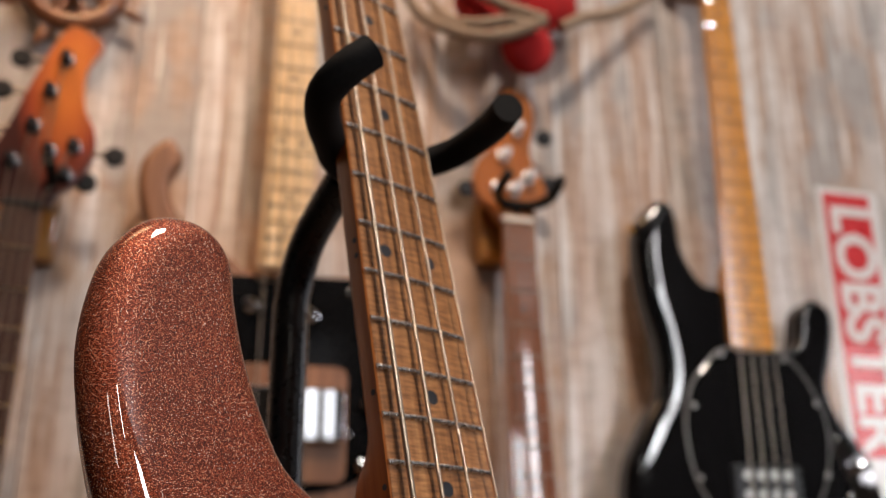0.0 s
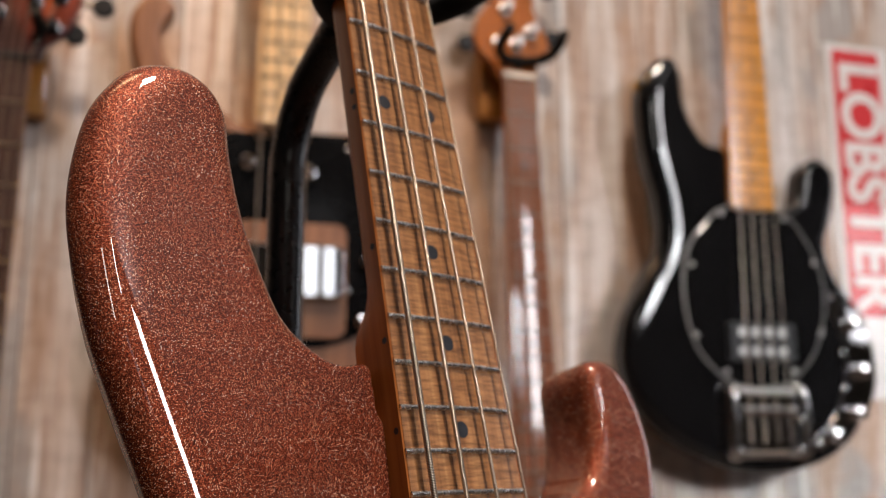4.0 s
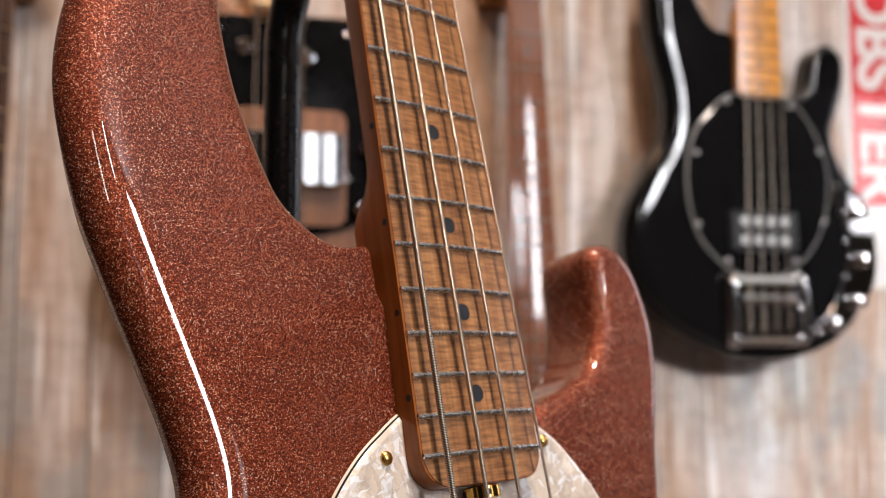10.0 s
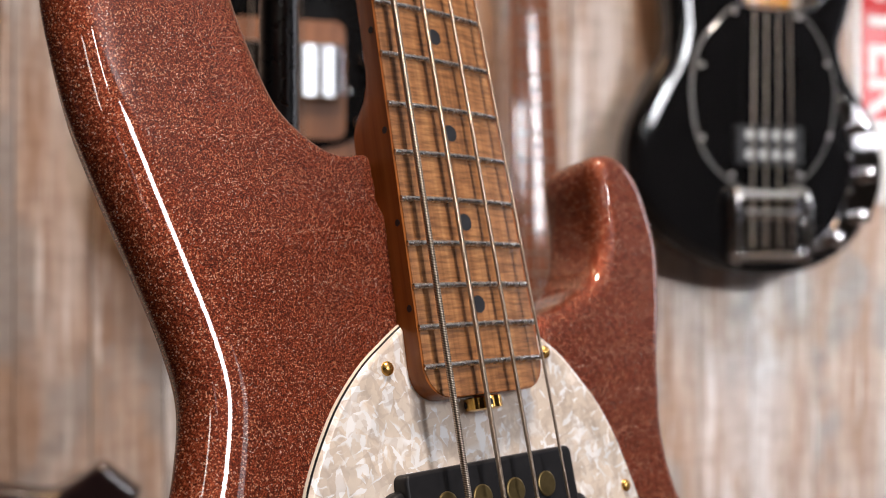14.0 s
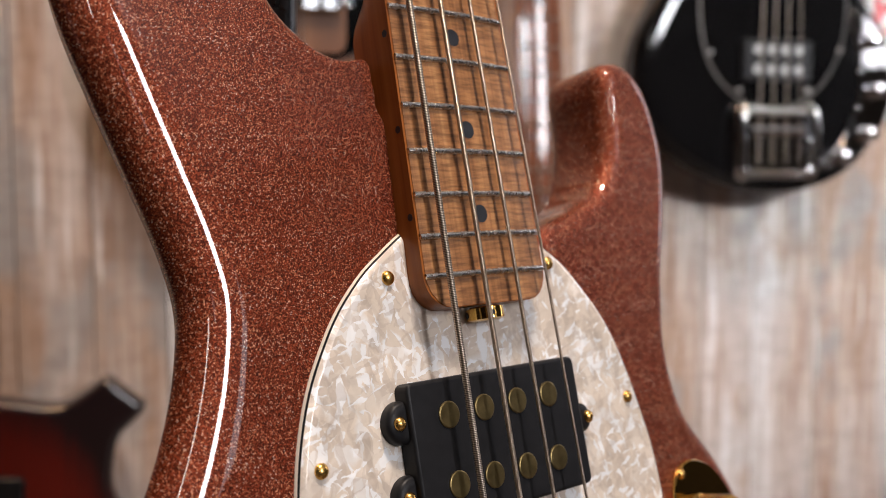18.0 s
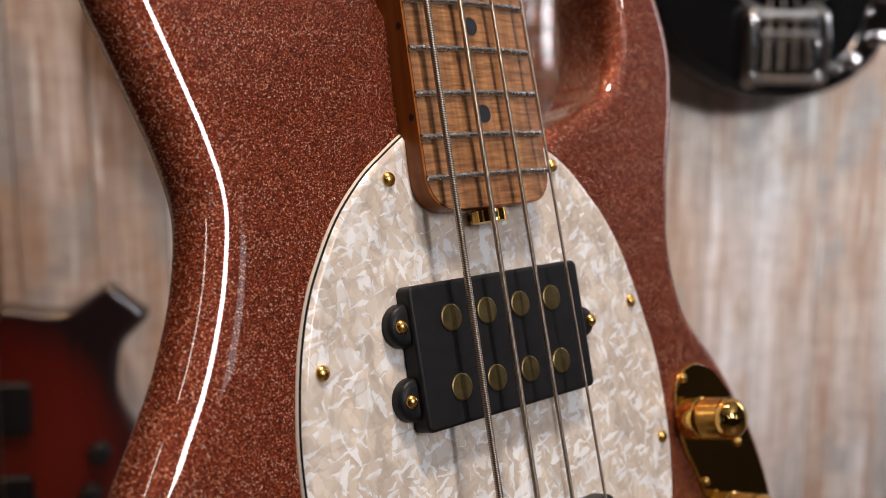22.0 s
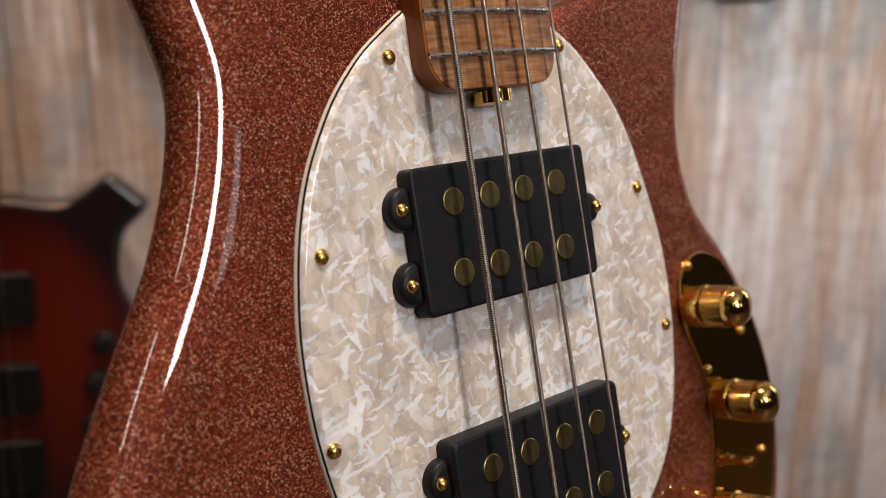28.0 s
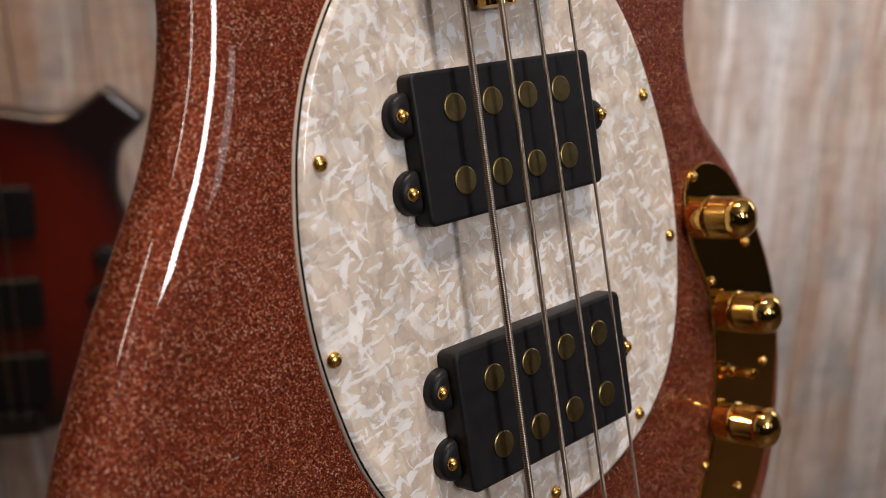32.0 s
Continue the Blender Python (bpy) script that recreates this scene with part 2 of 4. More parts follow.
def whitewash(name, wear):
    """Printed, whitewashed boards: pale streaks over brown, running up the wall; wear bares more brown."""
    m, nt, p = material(name)
    info = nt.nodes.new("ShaderNodeObjectInfo")
    tc = nt.nodes.new("ShaderNodeTexCoord")
    shift = nt.nodes.new("ShaderNodeVectorMath")
    shift.operation = "MULTIPLY_ADD"
    comb = nt.nodes.new("ShaderNodeCombineXYZ")
    for i in range(3):
        nt.links.new(info.outputs["Random"], comb.inputs[i])
    shift.inputs[1].default_value = (37, 11, 53)
    nt.links.new(comb.outputs[0], shift.inputs[0])
    nt.links.new(tc.outputs["Object"], shift.inputs[2])

    def stretched(sx, sz, detail):
        mp = nt.nodes.new("ShaderNodeMapping")
        mp.inputs["Scale"].default_value = (sx, sx, sz)
        nt.links.new(shift.outputs[0], mp.inputs[0])
        return noise_of(nt, mp.outputs[0], 1.0, detail, 0.62)

    fine = stretched(210, 9, 5)
    mid = stretched(60, 3.2, 4)
    broad = stretched(16, 1.6, 5)
    patch = stretched(10, 6, 6)
    chatter = stretched(30, 70, 3)
    pale = ramp(nt, fine, [(0.28, (0.40, 0.355, 0.325)), (0.48, (0.53, 0.495, 0.47)), (0.70, (0.65, 0.64, 0.635))])
    brown = ramp(nt, fine, [(0.28, (0.22, 0.120, 0.068)), (0.5, (0.34, 0.205, 0.128)), (0.72, (0.48, 0.36, 0.275))])
    bare = num(nt, "MULTIPLY_ADD", info.outputs["Random"], 0.14, broad)
    f = ramp(nt, bare, [(0.52 - wear, (0, 0, 0)), (0.72 - wear, (0.85, 0.85, 0.85))])
    col = mix(nt, pale, brown, f)
    stain = ramp(nt, patch, [(0.51 - wear * 0.5, (0, 0, 0)), (0.62 - wear * 0.5, (0.85, 0.85, 0.85))])
    col = mix(nt, col, mix(nt, (0.39, 0.25, 0.16), (0.31, 0.295, 0.285), ramp(nt, stretched(5, 3, 2), [(0.46, (0, 0, 0)), (0.54, (1, 1, 1))])), stain)
    col = mix(nt, col, (0.71, 0.70, 0.695), ramp(nt, mid, [(0.53 + wear * 0.4, (0, 0, 0)), (0.62 + wear * 0.4, (0.8, 0.8, 0.8))]))
    col = mix(nt, col, ramp(nt, chatter, [(0.35, (0.88, 0.86, 0.85)), (0.55, (1.03, 1.03, 1.03))]), 1.0, "MULTIPLY")
    nt.links.new(col, p.inputs["Base Color"])
    p.inputs["Roughness"].default_value = 0.6
    bump(nt, p, fine, 0.2, 0.001)
    return m


FLAKE = sparkle()
PEARL = pearl()
MAPLE = wood("roasted_flame_maple", (0.165, 0.066, 0.022), (0.325, 0.144, 0.050), (0.475, 0.243, 0.097), 9, 300, 0.42, 0.0, 620)
NECK_SIDE = wood("lacquered_roasted_maple", (0.20, 0.055, 0.009), (0.29, 0.086, 0.015), (0.37, 0.122, 0.024), 9, 200, 0.3, 0.0)
NECK_SIDE.node_tree.nodes["Principled BSDF"].inputs["Specular IOR Level"].default_value = 0.25
GOLD = plain("gold_plate", (0.72, 0.43, 0.11), 0.11, 1.0, 0, 0.06, 120)
GOLD_MIRROR = plain("mirror_gold_plate", (0.70, 0.44, 0.13), 0.05, 1.0, 0, 0.04, 120)
SCREW_GOLD = plain("gold_screw", (0.78, 0.47, 0.14), 0.27, 1.0, 0, 0.1, 200)
GOLD_DULL = plain("brushed_brass_pole", (0.27, 0.20, 0.085), 0.36, 1.0, 0, 0.15, 300)
CHROME = plain("chrome", (0.72, 0.72, 0.74), 0.02, 1.0, 0, 0.04)
BRIGHT_CHROME = plain("satin_chrome", (0.42, 0.41, 0.40), 0.13, 1.0, 0, 0.05, 120)
STEEL = plain("fret_steel", (0.72, 0.72, 0.72), 0.27, 1.0, 0, 0.08, 300)
BLACK_PLASTIC = plain("satin_black_plastic", (0.011, 0.011, 0.0125), 0.42, 0, 0, 0.2, 200)
BLACK_GLOSS = plain("gloss_black_lacquer", (0.004, 0.004, 0.0045), 0.06, 0, 0.0, 0.2, 20)
BLACK_TUBE = plain("black_powder_coat", (0.006, 0.006, 0.008), 0.28, 0, 0.0, 0.2, 200)
FOAM = plain("black_foam_sleeve", (0.008, 0.0075, 0.0075), 0.75, 0, 0, 0.3, 500)
INLAY = plain("dark_inlay", (0.018, 0.02, 0.026), 0.35, 0, 0, 0.2, 200)
WHITE_PLY = plain("cream_ply", (0.78, 0.70, 0.60), 0.35, 0, 0, 0.05)
WASH = [whitewash("whitewashed_boards", 0.045), whitewash("worn_whitewashed_boards", 0.06), whitewash("bare_whitewashed_boards", 0.12)]
BLACK_PLASTIC.node_tree.nodes["Principled BSDF"].inputs["Specular IOR Level"].default_value = 0.22
FOAM.node_tree.nodes["Principled BSDF"].inputs["Specular IOR Level"].default_value = 0.12
MATT_GUARD = plain("satin_black_guard", (0.004, 0.004, 0.0045), 0.1, 0, 0, 0.2, 60)
MATT_GUARD.node_tree.nodes["Principled BSDF"].inputs["Specular IOR Level"].default_value = 0.15
NICKEL = plain("dull_nickel", (0.42, 0.41, 0.40), 0.38, 1.0, 0, 0.1, 100)
BRONZE = plain("worn_nickel_fret", (0.40, 0.33, 0.25), 0.3, 1.0, 0, 0.1, 100)
DULL_STRING = plain("dull_wall_string", (0.26, 0.215, 0.175), 0.42, 0.8, 0, 0.1, 100)
AMBER = wood("amber_maple", (0.46, 0.17, 0.012), (0.60, 0.245, 0.020), (0.70, 0.32, 0.036), 8, 160, 0.3, 0.35)
PALE_MAPLE = wood("pale_birdseye_maple", (0.52, 0.33, 0.15), (0.68, 0.47, 0.25), (0.77, 0.58, 0.34), 60, 160, 0.35, 0.3)
ROSEWOOD = wood("dark_rosewood", (0.025, 0.012, 0.008), (0.045, 0.02, 0.013), (0.075, 0.034, 0.02), 9, 220, 0.5, 0.0)
RED_BROWN = wood("red_brown_board", (0.11, 0.035, 0.016), (0.17, 0.058, 0.026), (0.23, 0.09, 0.042), 8, 180, 0.45, 0.7)
RED_BROWN.node_tree.nodes["Principled BSDF"].inputs["Specular IOR Level"].default_value = 0.1
WALNUT = wood("oiled_walnut", (0.10, 0.040, 0.018), (0.19, 0.080, 0.036), (0.28, 0.13, 0.062), 6, 90, 0.45, 0.0)
BLOCK = wood("varnished_oak_block", (0.22, 0.085, 0.014), (0.34, 0.15, 0.03), (0.44, 0.22, 0.055), 9, 80, 0.35, 0.4)
ROSEWOOD.node_tree.nodes["Principled BSDF"].inputs["Specular IOR Level"].default_value = 0.2
GREY_PLASTIC = plain("dark_grey_plastic", (0.13, 0.125, 0.12), 0.4, 0, 0, 0.2, 100)
BLACK_METAL = plain("black_chrome", (0.05, 0.05, 0.055), 0.25, 0.8, 0, 0.1, 50)
RED_PLUSH = plain("red_plush", (0.38, 0.004, 0.005), 0.9, 0, 0, 0.25, 90)
ROPE = plain("natural_rope", (0.25, 0.18, 0.125), 0.9, 0, 0, 0.25, 220)
SIGN_RED = plain("red_sign_print", (0.56, 0.018, 0.024), 0.28, 0, 1.0, 0.06, 30)
SIGN_WHITE = plain("white_sign_print", (0.70, 0.69, 0.685), 0.28, 0, 1.0, 0.02, 30)
for m in (SIGN_RED, SIGN_WHITE):
    m.node_tree.nodes["Principled BSDF"].inputs["Coat Roughness"].default_value = 0.055
    m.node_tree.nodes["Principled BSDF"].inputs["Coat IOR"].default_value = 1.75
    m.node_tree.nodes["Principled BSDF"].inputs["Coat Weight"].default_value = 1.0


# ---- building blocks ----
def part(name, bm, mat, parent, label=""):
    me = bpy.data.meshes.new(name)
    bm.to_mesh(me)
    bm.free()
    me.materials.append(mat)
    ob = new(name, me)
    ob.parent = parent
    if label:
        ob["label"] = label
    return ob


def thing(name, m, label, category, group="", kind=""):
    ob = new(name)
    ob.empty_display_size = 0.05
    ob.matrix_world = m
    return tagged(ob, label, category, group, kind)


def smooth(bm, limit=40):
    for f in bm.faces:
        f.smooth = True
    for e in bm.edges:
        if len(e.link_faces) == 2 and e.calc_face_angle(0) > radians(limit):
            e.smooth = False
    return bm


def spline(points, n, closed=True):
    """n points evenly along a smooth curve through the given ones."""
    P = np.array(points, float)
    m = len(P)
    out = []
    seg = m if closed else m - 1
    for i in range(seg):
        if closed:
            a, b, c, d = P[(i - 1) % m], P[i], P[(i + 1) % m], P[(i + 2) % m]
        else:
            a, b, c, d = P[max(i - 1, 0)], P[i], P[i + 1], P[min(i + 2, m - 1)]
        for s in np.linspace(0, 1, 24, endpoint=False):
            out.append(0.5 * (2 * b + (c - a) * s + (2 * a - 5 * b + 4 * c - d) * s * s + (3 * b - a - 3 * c + d) * s ** 3))
    out = np.array(out + [out[0] if closed else P[-1]])
    acc = np.concatenate([[0], np.cumsum(np.linalg.norm(np.diff(out, axis=0), axis=1))])
    t = np.linspace(0, acc[-1], n, endpoint=not closed)
    return np.stack([np.interp(t, acc, out[:, k]) for k in range(P.shape[1])], 1)


def inset(poly, d):
    """A closed 2D outline moved inwards by d."""
    nxt, prv = np.roll(poly, -1, 0), np.roll(poly, 1, 0)
    tan = nxt - prv
    tan /= np.linalg.norm(tan, axis=1, keepdims=True) + 1e-12
    nor = np.stack([-tan[:, 1], tan[:, 0]], 1)
    area2 = np.sum(poly[:, 0] * nxt[:, 1] - nxt[:, 0] * poly[:, 1])
    return poly + nor * d * (1 if area2 > 0 else -1)


def slab(outline, rings, place):
    """A solid from one outline: rings of (inset, depth), closed by a face at either end. place(x, depth, z) gives the point."""
    bm = bmesh.new()
    loops = []
    for d, y in rings:
        q = inset(outline, d)
        loops.append([bm.verts.new(place(x, y, z)) for x, z in q])
    n = len(outline)
    for a, b in zip(loops, loops[1:]):
        for i in range(n):
            bm.faces.new((a[i], a[(i + 1) % n], b[(i + 1) % n], b[i]))
    bm.faces.new(loops[0][::-1])
    bm.faces.new(loops[-1])
    bmesh.ops.recalc_face_normals(bm, faces=bm.faces)
    smooth(bm, 50)
    for f in bm.faces:
        if len(f.verts) > 4:
            f.smooth = False
    return bm


def rounding(r, thick, r_back=None, steps=7):
    """Rings for a slab with a rounded front and back edge."""
    rb = r if r_back is None else r_back
    out = [(r * (1 - math.sin(a)), r * (1 - math.cos(a))) for a in np.linspace(0, math.pi / 2, steps)]
    out += [(rb * (1 - math.cos(a)), thick - rb + rb * math.sin(a)) for a in np.linspace(0, math.pi / 2, steps)]
    return out


def disc_outline(cx, cz, r, n=20):
    return np.array([(cx + r * math.cos(a), cz + r * math.sin(a)) for a in np.linspace(0, 2 * math.pi, n, endpoint=False)])


def rect_outline(x0, x1, z0, z1, r, n=5):
    pts = []
    for cx, cz, a0 in ((x1 - r, z1 - r, 0), (x0 + r, z1 - r, 90), (x0 + r, z0 + r, 180), (x1 - r, z0 + r, 270)):
        for a in np.linspace(a0, a0 + 90, n):
            pts.append((cx + r * math.cos(radians(a)), cz + r * math.sin(radians(a))))
    return np.array(pts)


def tube(points, radius, sides=12, caps=True):
    """A round bar along points; radius may be a list."""
    P = [Vector(p) for p in points]
    R = radius if isinstance(radius, (list, tuple, np.ndarray)) else [radius] * len(P)
    bm = bmesh.new()
    loops, side = [], None
    for i, p in enumerate(P):
        t = (P[min(i + 1, len(P) - 1)] - P[max(i - 1, 0)]).normalized()
        if side is None:
            side = t.orthogonal().normalized()
        side = (side - t * side.dot(t)).normalized()
        up = t.cross(side)
        loops.append([bm.verts.new(p + (side * math.cos(a) + up * math.sin(a)) * R[i]) for a in np.linspace(0, 2 * math.pi, sides, endpoint=False)])
    for a, b in zip(loops, loops[1:]):
        for i in range(sides):
            bm.faces.new((a[i], a[(i + 1) % sides], b[(i + 1) % sides], b[i]))
    if caps:
        bm.faces.new(loops[0][::-1])
        bm.faces.new(loops[-1])
    bmesh.ops.recalc_face_normals(bm, faces=bm.faces)
    return smooth(bm)


def lathe(profile, axis_from, axis_to, sides=24):
    """A turned solid: profile of (radius, distance along the axis in metres)."""
    a, b = Vector(axis_from), Vector(axis_to)
    d = (b - a).normalized()
    return tube([a + d * s for _, s in profile], [max(r, 1e-5) for r, _ in profile], sides)


def box(x0, x1, y0, y1, z0, z1, bevel=0.0):
    bm = bmesh.new()
    bmesh.ops.create_cube(bm, size=1, matrix=Matrix.Translation(((x0 + x1) / 2, (y0 + y1) / 2, (z0 + z1) / 2)) @ Matrix.Diagonal((x1 - x0, y1 - y0, z1 - z0, 1)))
    if bevel:
        bmesh.ops.bevel(bm, geom=bm.edges[:], offset=bevel, segments=2, affect="EDGES", profile=0.5)
        smooth(bm, 35)
        for f in bm.faces:
            f.smooth = max(abs(c) for c in f.normal) < 0.999
    return bm


# ---- the room ----
WALL_Y = 0.85


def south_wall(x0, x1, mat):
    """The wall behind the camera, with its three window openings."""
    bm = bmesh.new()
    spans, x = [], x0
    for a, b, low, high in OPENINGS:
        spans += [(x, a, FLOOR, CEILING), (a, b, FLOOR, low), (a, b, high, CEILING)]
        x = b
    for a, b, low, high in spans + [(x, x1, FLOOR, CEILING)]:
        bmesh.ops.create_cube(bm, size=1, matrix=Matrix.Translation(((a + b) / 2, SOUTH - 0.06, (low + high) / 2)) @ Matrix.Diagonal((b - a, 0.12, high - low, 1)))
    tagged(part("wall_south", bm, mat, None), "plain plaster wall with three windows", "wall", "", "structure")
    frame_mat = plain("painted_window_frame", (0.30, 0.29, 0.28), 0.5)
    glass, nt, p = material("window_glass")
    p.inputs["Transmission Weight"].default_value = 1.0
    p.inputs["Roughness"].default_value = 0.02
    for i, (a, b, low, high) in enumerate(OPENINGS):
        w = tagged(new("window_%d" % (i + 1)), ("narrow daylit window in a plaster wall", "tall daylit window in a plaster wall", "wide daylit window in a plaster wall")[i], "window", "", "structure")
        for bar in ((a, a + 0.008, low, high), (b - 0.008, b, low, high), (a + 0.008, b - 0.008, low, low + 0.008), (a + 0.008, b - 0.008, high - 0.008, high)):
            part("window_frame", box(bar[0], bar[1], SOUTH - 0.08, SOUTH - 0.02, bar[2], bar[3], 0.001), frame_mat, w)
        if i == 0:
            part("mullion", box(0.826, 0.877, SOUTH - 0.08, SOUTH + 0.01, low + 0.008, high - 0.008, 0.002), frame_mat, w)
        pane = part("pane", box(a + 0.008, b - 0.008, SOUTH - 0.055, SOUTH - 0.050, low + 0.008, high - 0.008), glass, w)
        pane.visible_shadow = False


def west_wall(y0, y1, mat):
    """The side wall, with one added window opening."""
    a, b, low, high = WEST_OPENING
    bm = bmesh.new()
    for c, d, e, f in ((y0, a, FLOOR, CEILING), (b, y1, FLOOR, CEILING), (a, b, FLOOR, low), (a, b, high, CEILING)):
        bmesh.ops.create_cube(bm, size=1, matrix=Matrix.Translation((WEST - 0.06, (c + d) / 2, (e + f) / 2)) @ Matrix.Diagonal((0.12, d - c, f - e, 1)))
    tagged(part("wall_west", bm, mat, None), "plain plaster side wall with one added window", "wall", "", "structure")
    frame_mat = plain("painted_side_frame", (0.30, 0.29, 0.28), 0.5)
    w = tagged(new("window_4"), "tall window added in the unseen side wall", "window", "", "structure")
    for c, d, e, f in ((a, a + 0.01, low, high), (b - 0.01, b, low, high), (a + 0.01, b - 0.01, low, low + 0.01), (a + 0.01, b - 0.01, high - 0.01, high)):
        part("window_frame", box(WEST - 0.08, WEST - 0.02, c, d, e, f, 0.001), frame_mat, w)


def room():
    x0, x1, y0, y1 = WEST, 6.6, SOUTH, WALL_Y
    grey = plain("painted_plaster", (0.026, 0.020, 0.015), 0.8, 0, 0, 0.06, 8)
    pale = plain("white_ceiling_paint", (0.74, 0.73, 0.71), 0.85, 0, 0, 0.05, 6)
    floor_mat = wood("floor_boards", (0.06, 0.035, 0.02), (0.10, 0.062, 0.038), (0.14, 0.09, 0.055), 1.5, 30, 0.45, 0, 0, 0)
    for name, dims, mat, lab in (("floor", (x0, x1, y0, y1, FLOOR - 0.1, FLOOR), floor_mat, "brown wooden floor of the shop"),
                                 ("ceiling", (x0, x1, y0, y1, CEILING, CEILING + 0.1), pale, "pale plaster ceiling of the shop"),
                                 ("wall_east", (x1, x1 + 0.1, y0, y1, FLOOR, CEILING), grey, "plain plaster side wall")):
        bm = box(*dims)
        ob = part(name, bm, mat, None)
        tagged(ob, lab, name.split("_")[0], "", "structure")
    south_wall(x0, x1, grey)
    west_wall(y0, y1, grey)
    back = part("wall_north", box(x0, x1, y1 + 0.012, y1 + 0.12, FLOOR, CEILING), grey, None)
    tagged(back, "wall clad in whitewashed vertical wooden boards", "wall", "", "structure")
    rnd = random.Random(4)
    x = x0
    while x < x1 - 0.02:
        w = min(rnd.choice((0.062, 0.078, 0.095, 0.12)), x1 - x)
        b = box(-w / 2 + 0.0006, w / 2 - 0.0006, -0.006, 0.006, FLOOR, CEILING, 0.0006)
        # browner leftwards: partly print, partly the wall's uneven light put in colour
        bare = 2 if x < 0.22 else 1 if x < 0.48 else 0
        ob = part("board", b, WASH[max(0, bare - (rnd.random() < 0.25))], back)
        ob.location = (x + w / 2, y1 + 0.006, 0)
        x += w


room()


# ---- the copper bass ----
SCALE = 0.8636


def fret_z(n):
    return SCALE * 2 ** (-n / 12)


def half_width(z):
    return 0.0203 + 0.0113 * (SCALE - z) / 0.6212


def face_y(z):
    """Depth of the body's face below the tops of the frets."""
    return 0.0200 - 0.025 * z


BODY = [(-24, 300), (-31.5, 314), (-32.2, 322.5), (-35.5, 326.3), (-44, 325.3), (-53, 328), (-62, 334.5), (-69.5, 343), (-76, 358), (-83, 381), (-86.5, 405), (-87.5, 424), (-93.5, 435.5), (-104, 440.5), (-115, 436.5), (-125.5, 426),
        (-136, 408), (-142, 376), (-137.5, 340), (-128.5, 311), (-119, 284), (-111, 260), (-107.5, 240), (-111, 219), (-116.5, 202), (-124, 185), (-134.5, 167),
        (-146, 147), (-156, 128), (-163.5, 112), (-169, 95), (-173, 70), (-172, 40), (-166, 5), (-143, -30), (-112, -58), (-70, -77), (-30, -85), (5, -87),
        (50, -84), (95, -70), (132, -47), (155, -22), (167, -2), (176, 25), (181, 53), (180.5, 76), (175.5, 100), (166, 122), (151, 147), (132.5, 170), (126, 188),
        (125, 207), (128, 222), (132, 238), (141, 265), (146, 290), (144, 311), (138, 328), (128, 337.5), (118, 339.5), (109, 336), (105.5, 327), (104.5, 309), (100, 291), (90, 277), (74, 268.5),
        (55, 262.5), (36, 259)]
GUARD = [(-14, 266), (-26, 262.5), (-33, 259), (-41.5, 253.5), (-52, 246), (-64, 234), (-73, 221), (-80, 208), (-85.5, 192), (-89, 175), (-91, 158), (-91, 138), (-89.5, 122), (-86, 104),
         (-81, 86), (-73, 69), (-61, 54), (-44, 42), (-22, 34.5), (0, 32.5), (22, 33.5), (40, 37.5), (58, 45), (74, 57), (86, 72), (94, 93), (98, 115), (99, 135),
         (97, 160), (91, 184), (83, 207), (75, 222), (67, 232), (56, 244), (45, 252), (34, 258), (26, 262), (12, 266)]


def mm(points):
    return [(a / 1000, b / 1000) for a, b in points]


def on_face(lift=0.0):
    return lambda x, y, z: (x, face_y(z) - lift + y, z)


def screw(parent, x, z, y, r=0.0027, mat=None):
    """A domed screw that faces the player."""
    prof = [(r * 0.7, 0.0004), (r, 0), (r * 0.99, -0.0006), (r * 0.88, -0.0011), (r * 0.66, -0.0016), (r * 0.4, -0.0019), (r * 0.15, -0.0020), (0.00001, -0.0020)]
    s = part("screw", lathe([(a, -b) for a, b in prof], (x, y, z), (x, y - 1, z), 16), mat or SCREW_GOLD, parent)
    return s


def neck_bm(z_end, z_top):
    """The neck with its rounded back; square heel below fret 15."""
    bm = bmesh.new()
    zs = [z_end + d for d in (0, 0.0004, 0.0012, 0.0025, 0.0045, 0.007, 0.010, 0.014, 0.03, 0.06, 0.085, 0.10, 0.105, 0.11, 0.115, 0.12, 0.125, 0.13, 0.135)]
    zs += list(np.linspace(z_end + 0.16, z_top, 16))
    loops = []
    for z in zs:
        w = half_width(z)
        e = z - z_end
        if e < 0.012:
            w -= 0.012 - math.sqrt(0.012 ** 2 - (0.012 - e) ** 2) if e > 0 else 0.012
        heel = max(0.0, min(1.0, (0.130 - e) / 0.026))
        heel = heel * heel * (3 - 2 * heel)
        sec = []
        for k in range(13):
            x = w * (1 - 2 * k / 12)
            sec.append((x, 0.0012 + x * x / 0.56))
        edge = 0.0012 + w * w / 0.56
        for k in range(1, 14):
            a = math.pi * k / 14
            c = (-w * math.cos(a), edge + 0.003 + 0.0185 * math.sin(a) ** 0.8)
            h = (max(-w, min(w, -w * 1.35 * math.cos(a))), edge + 0.003 + min(0.0185, 0.034 * math.sin(a)))
            sec.append((c[0] * (1 - heel) + h[0] * heel, c[1] * (1 - heel) + h[1] * heel))
        loops.append([bm.verts.new((x, y, z)) for x, y in sec])
    n = len(loops[0])
    for a, b in zip(loops, loops[1:]):
        for i in range(n):
            bm.faces.new((a[i], a[(i + 1) % n], b[(i + 1) % n], b[i]))
    bm.faces.new(loops[0][::-1])
    bm.faces.new(loops[-1])
    bmesh.ops.recalc_face_normals(bm, faces=bm.faces)
    smooth(bm, 35)
    return bm


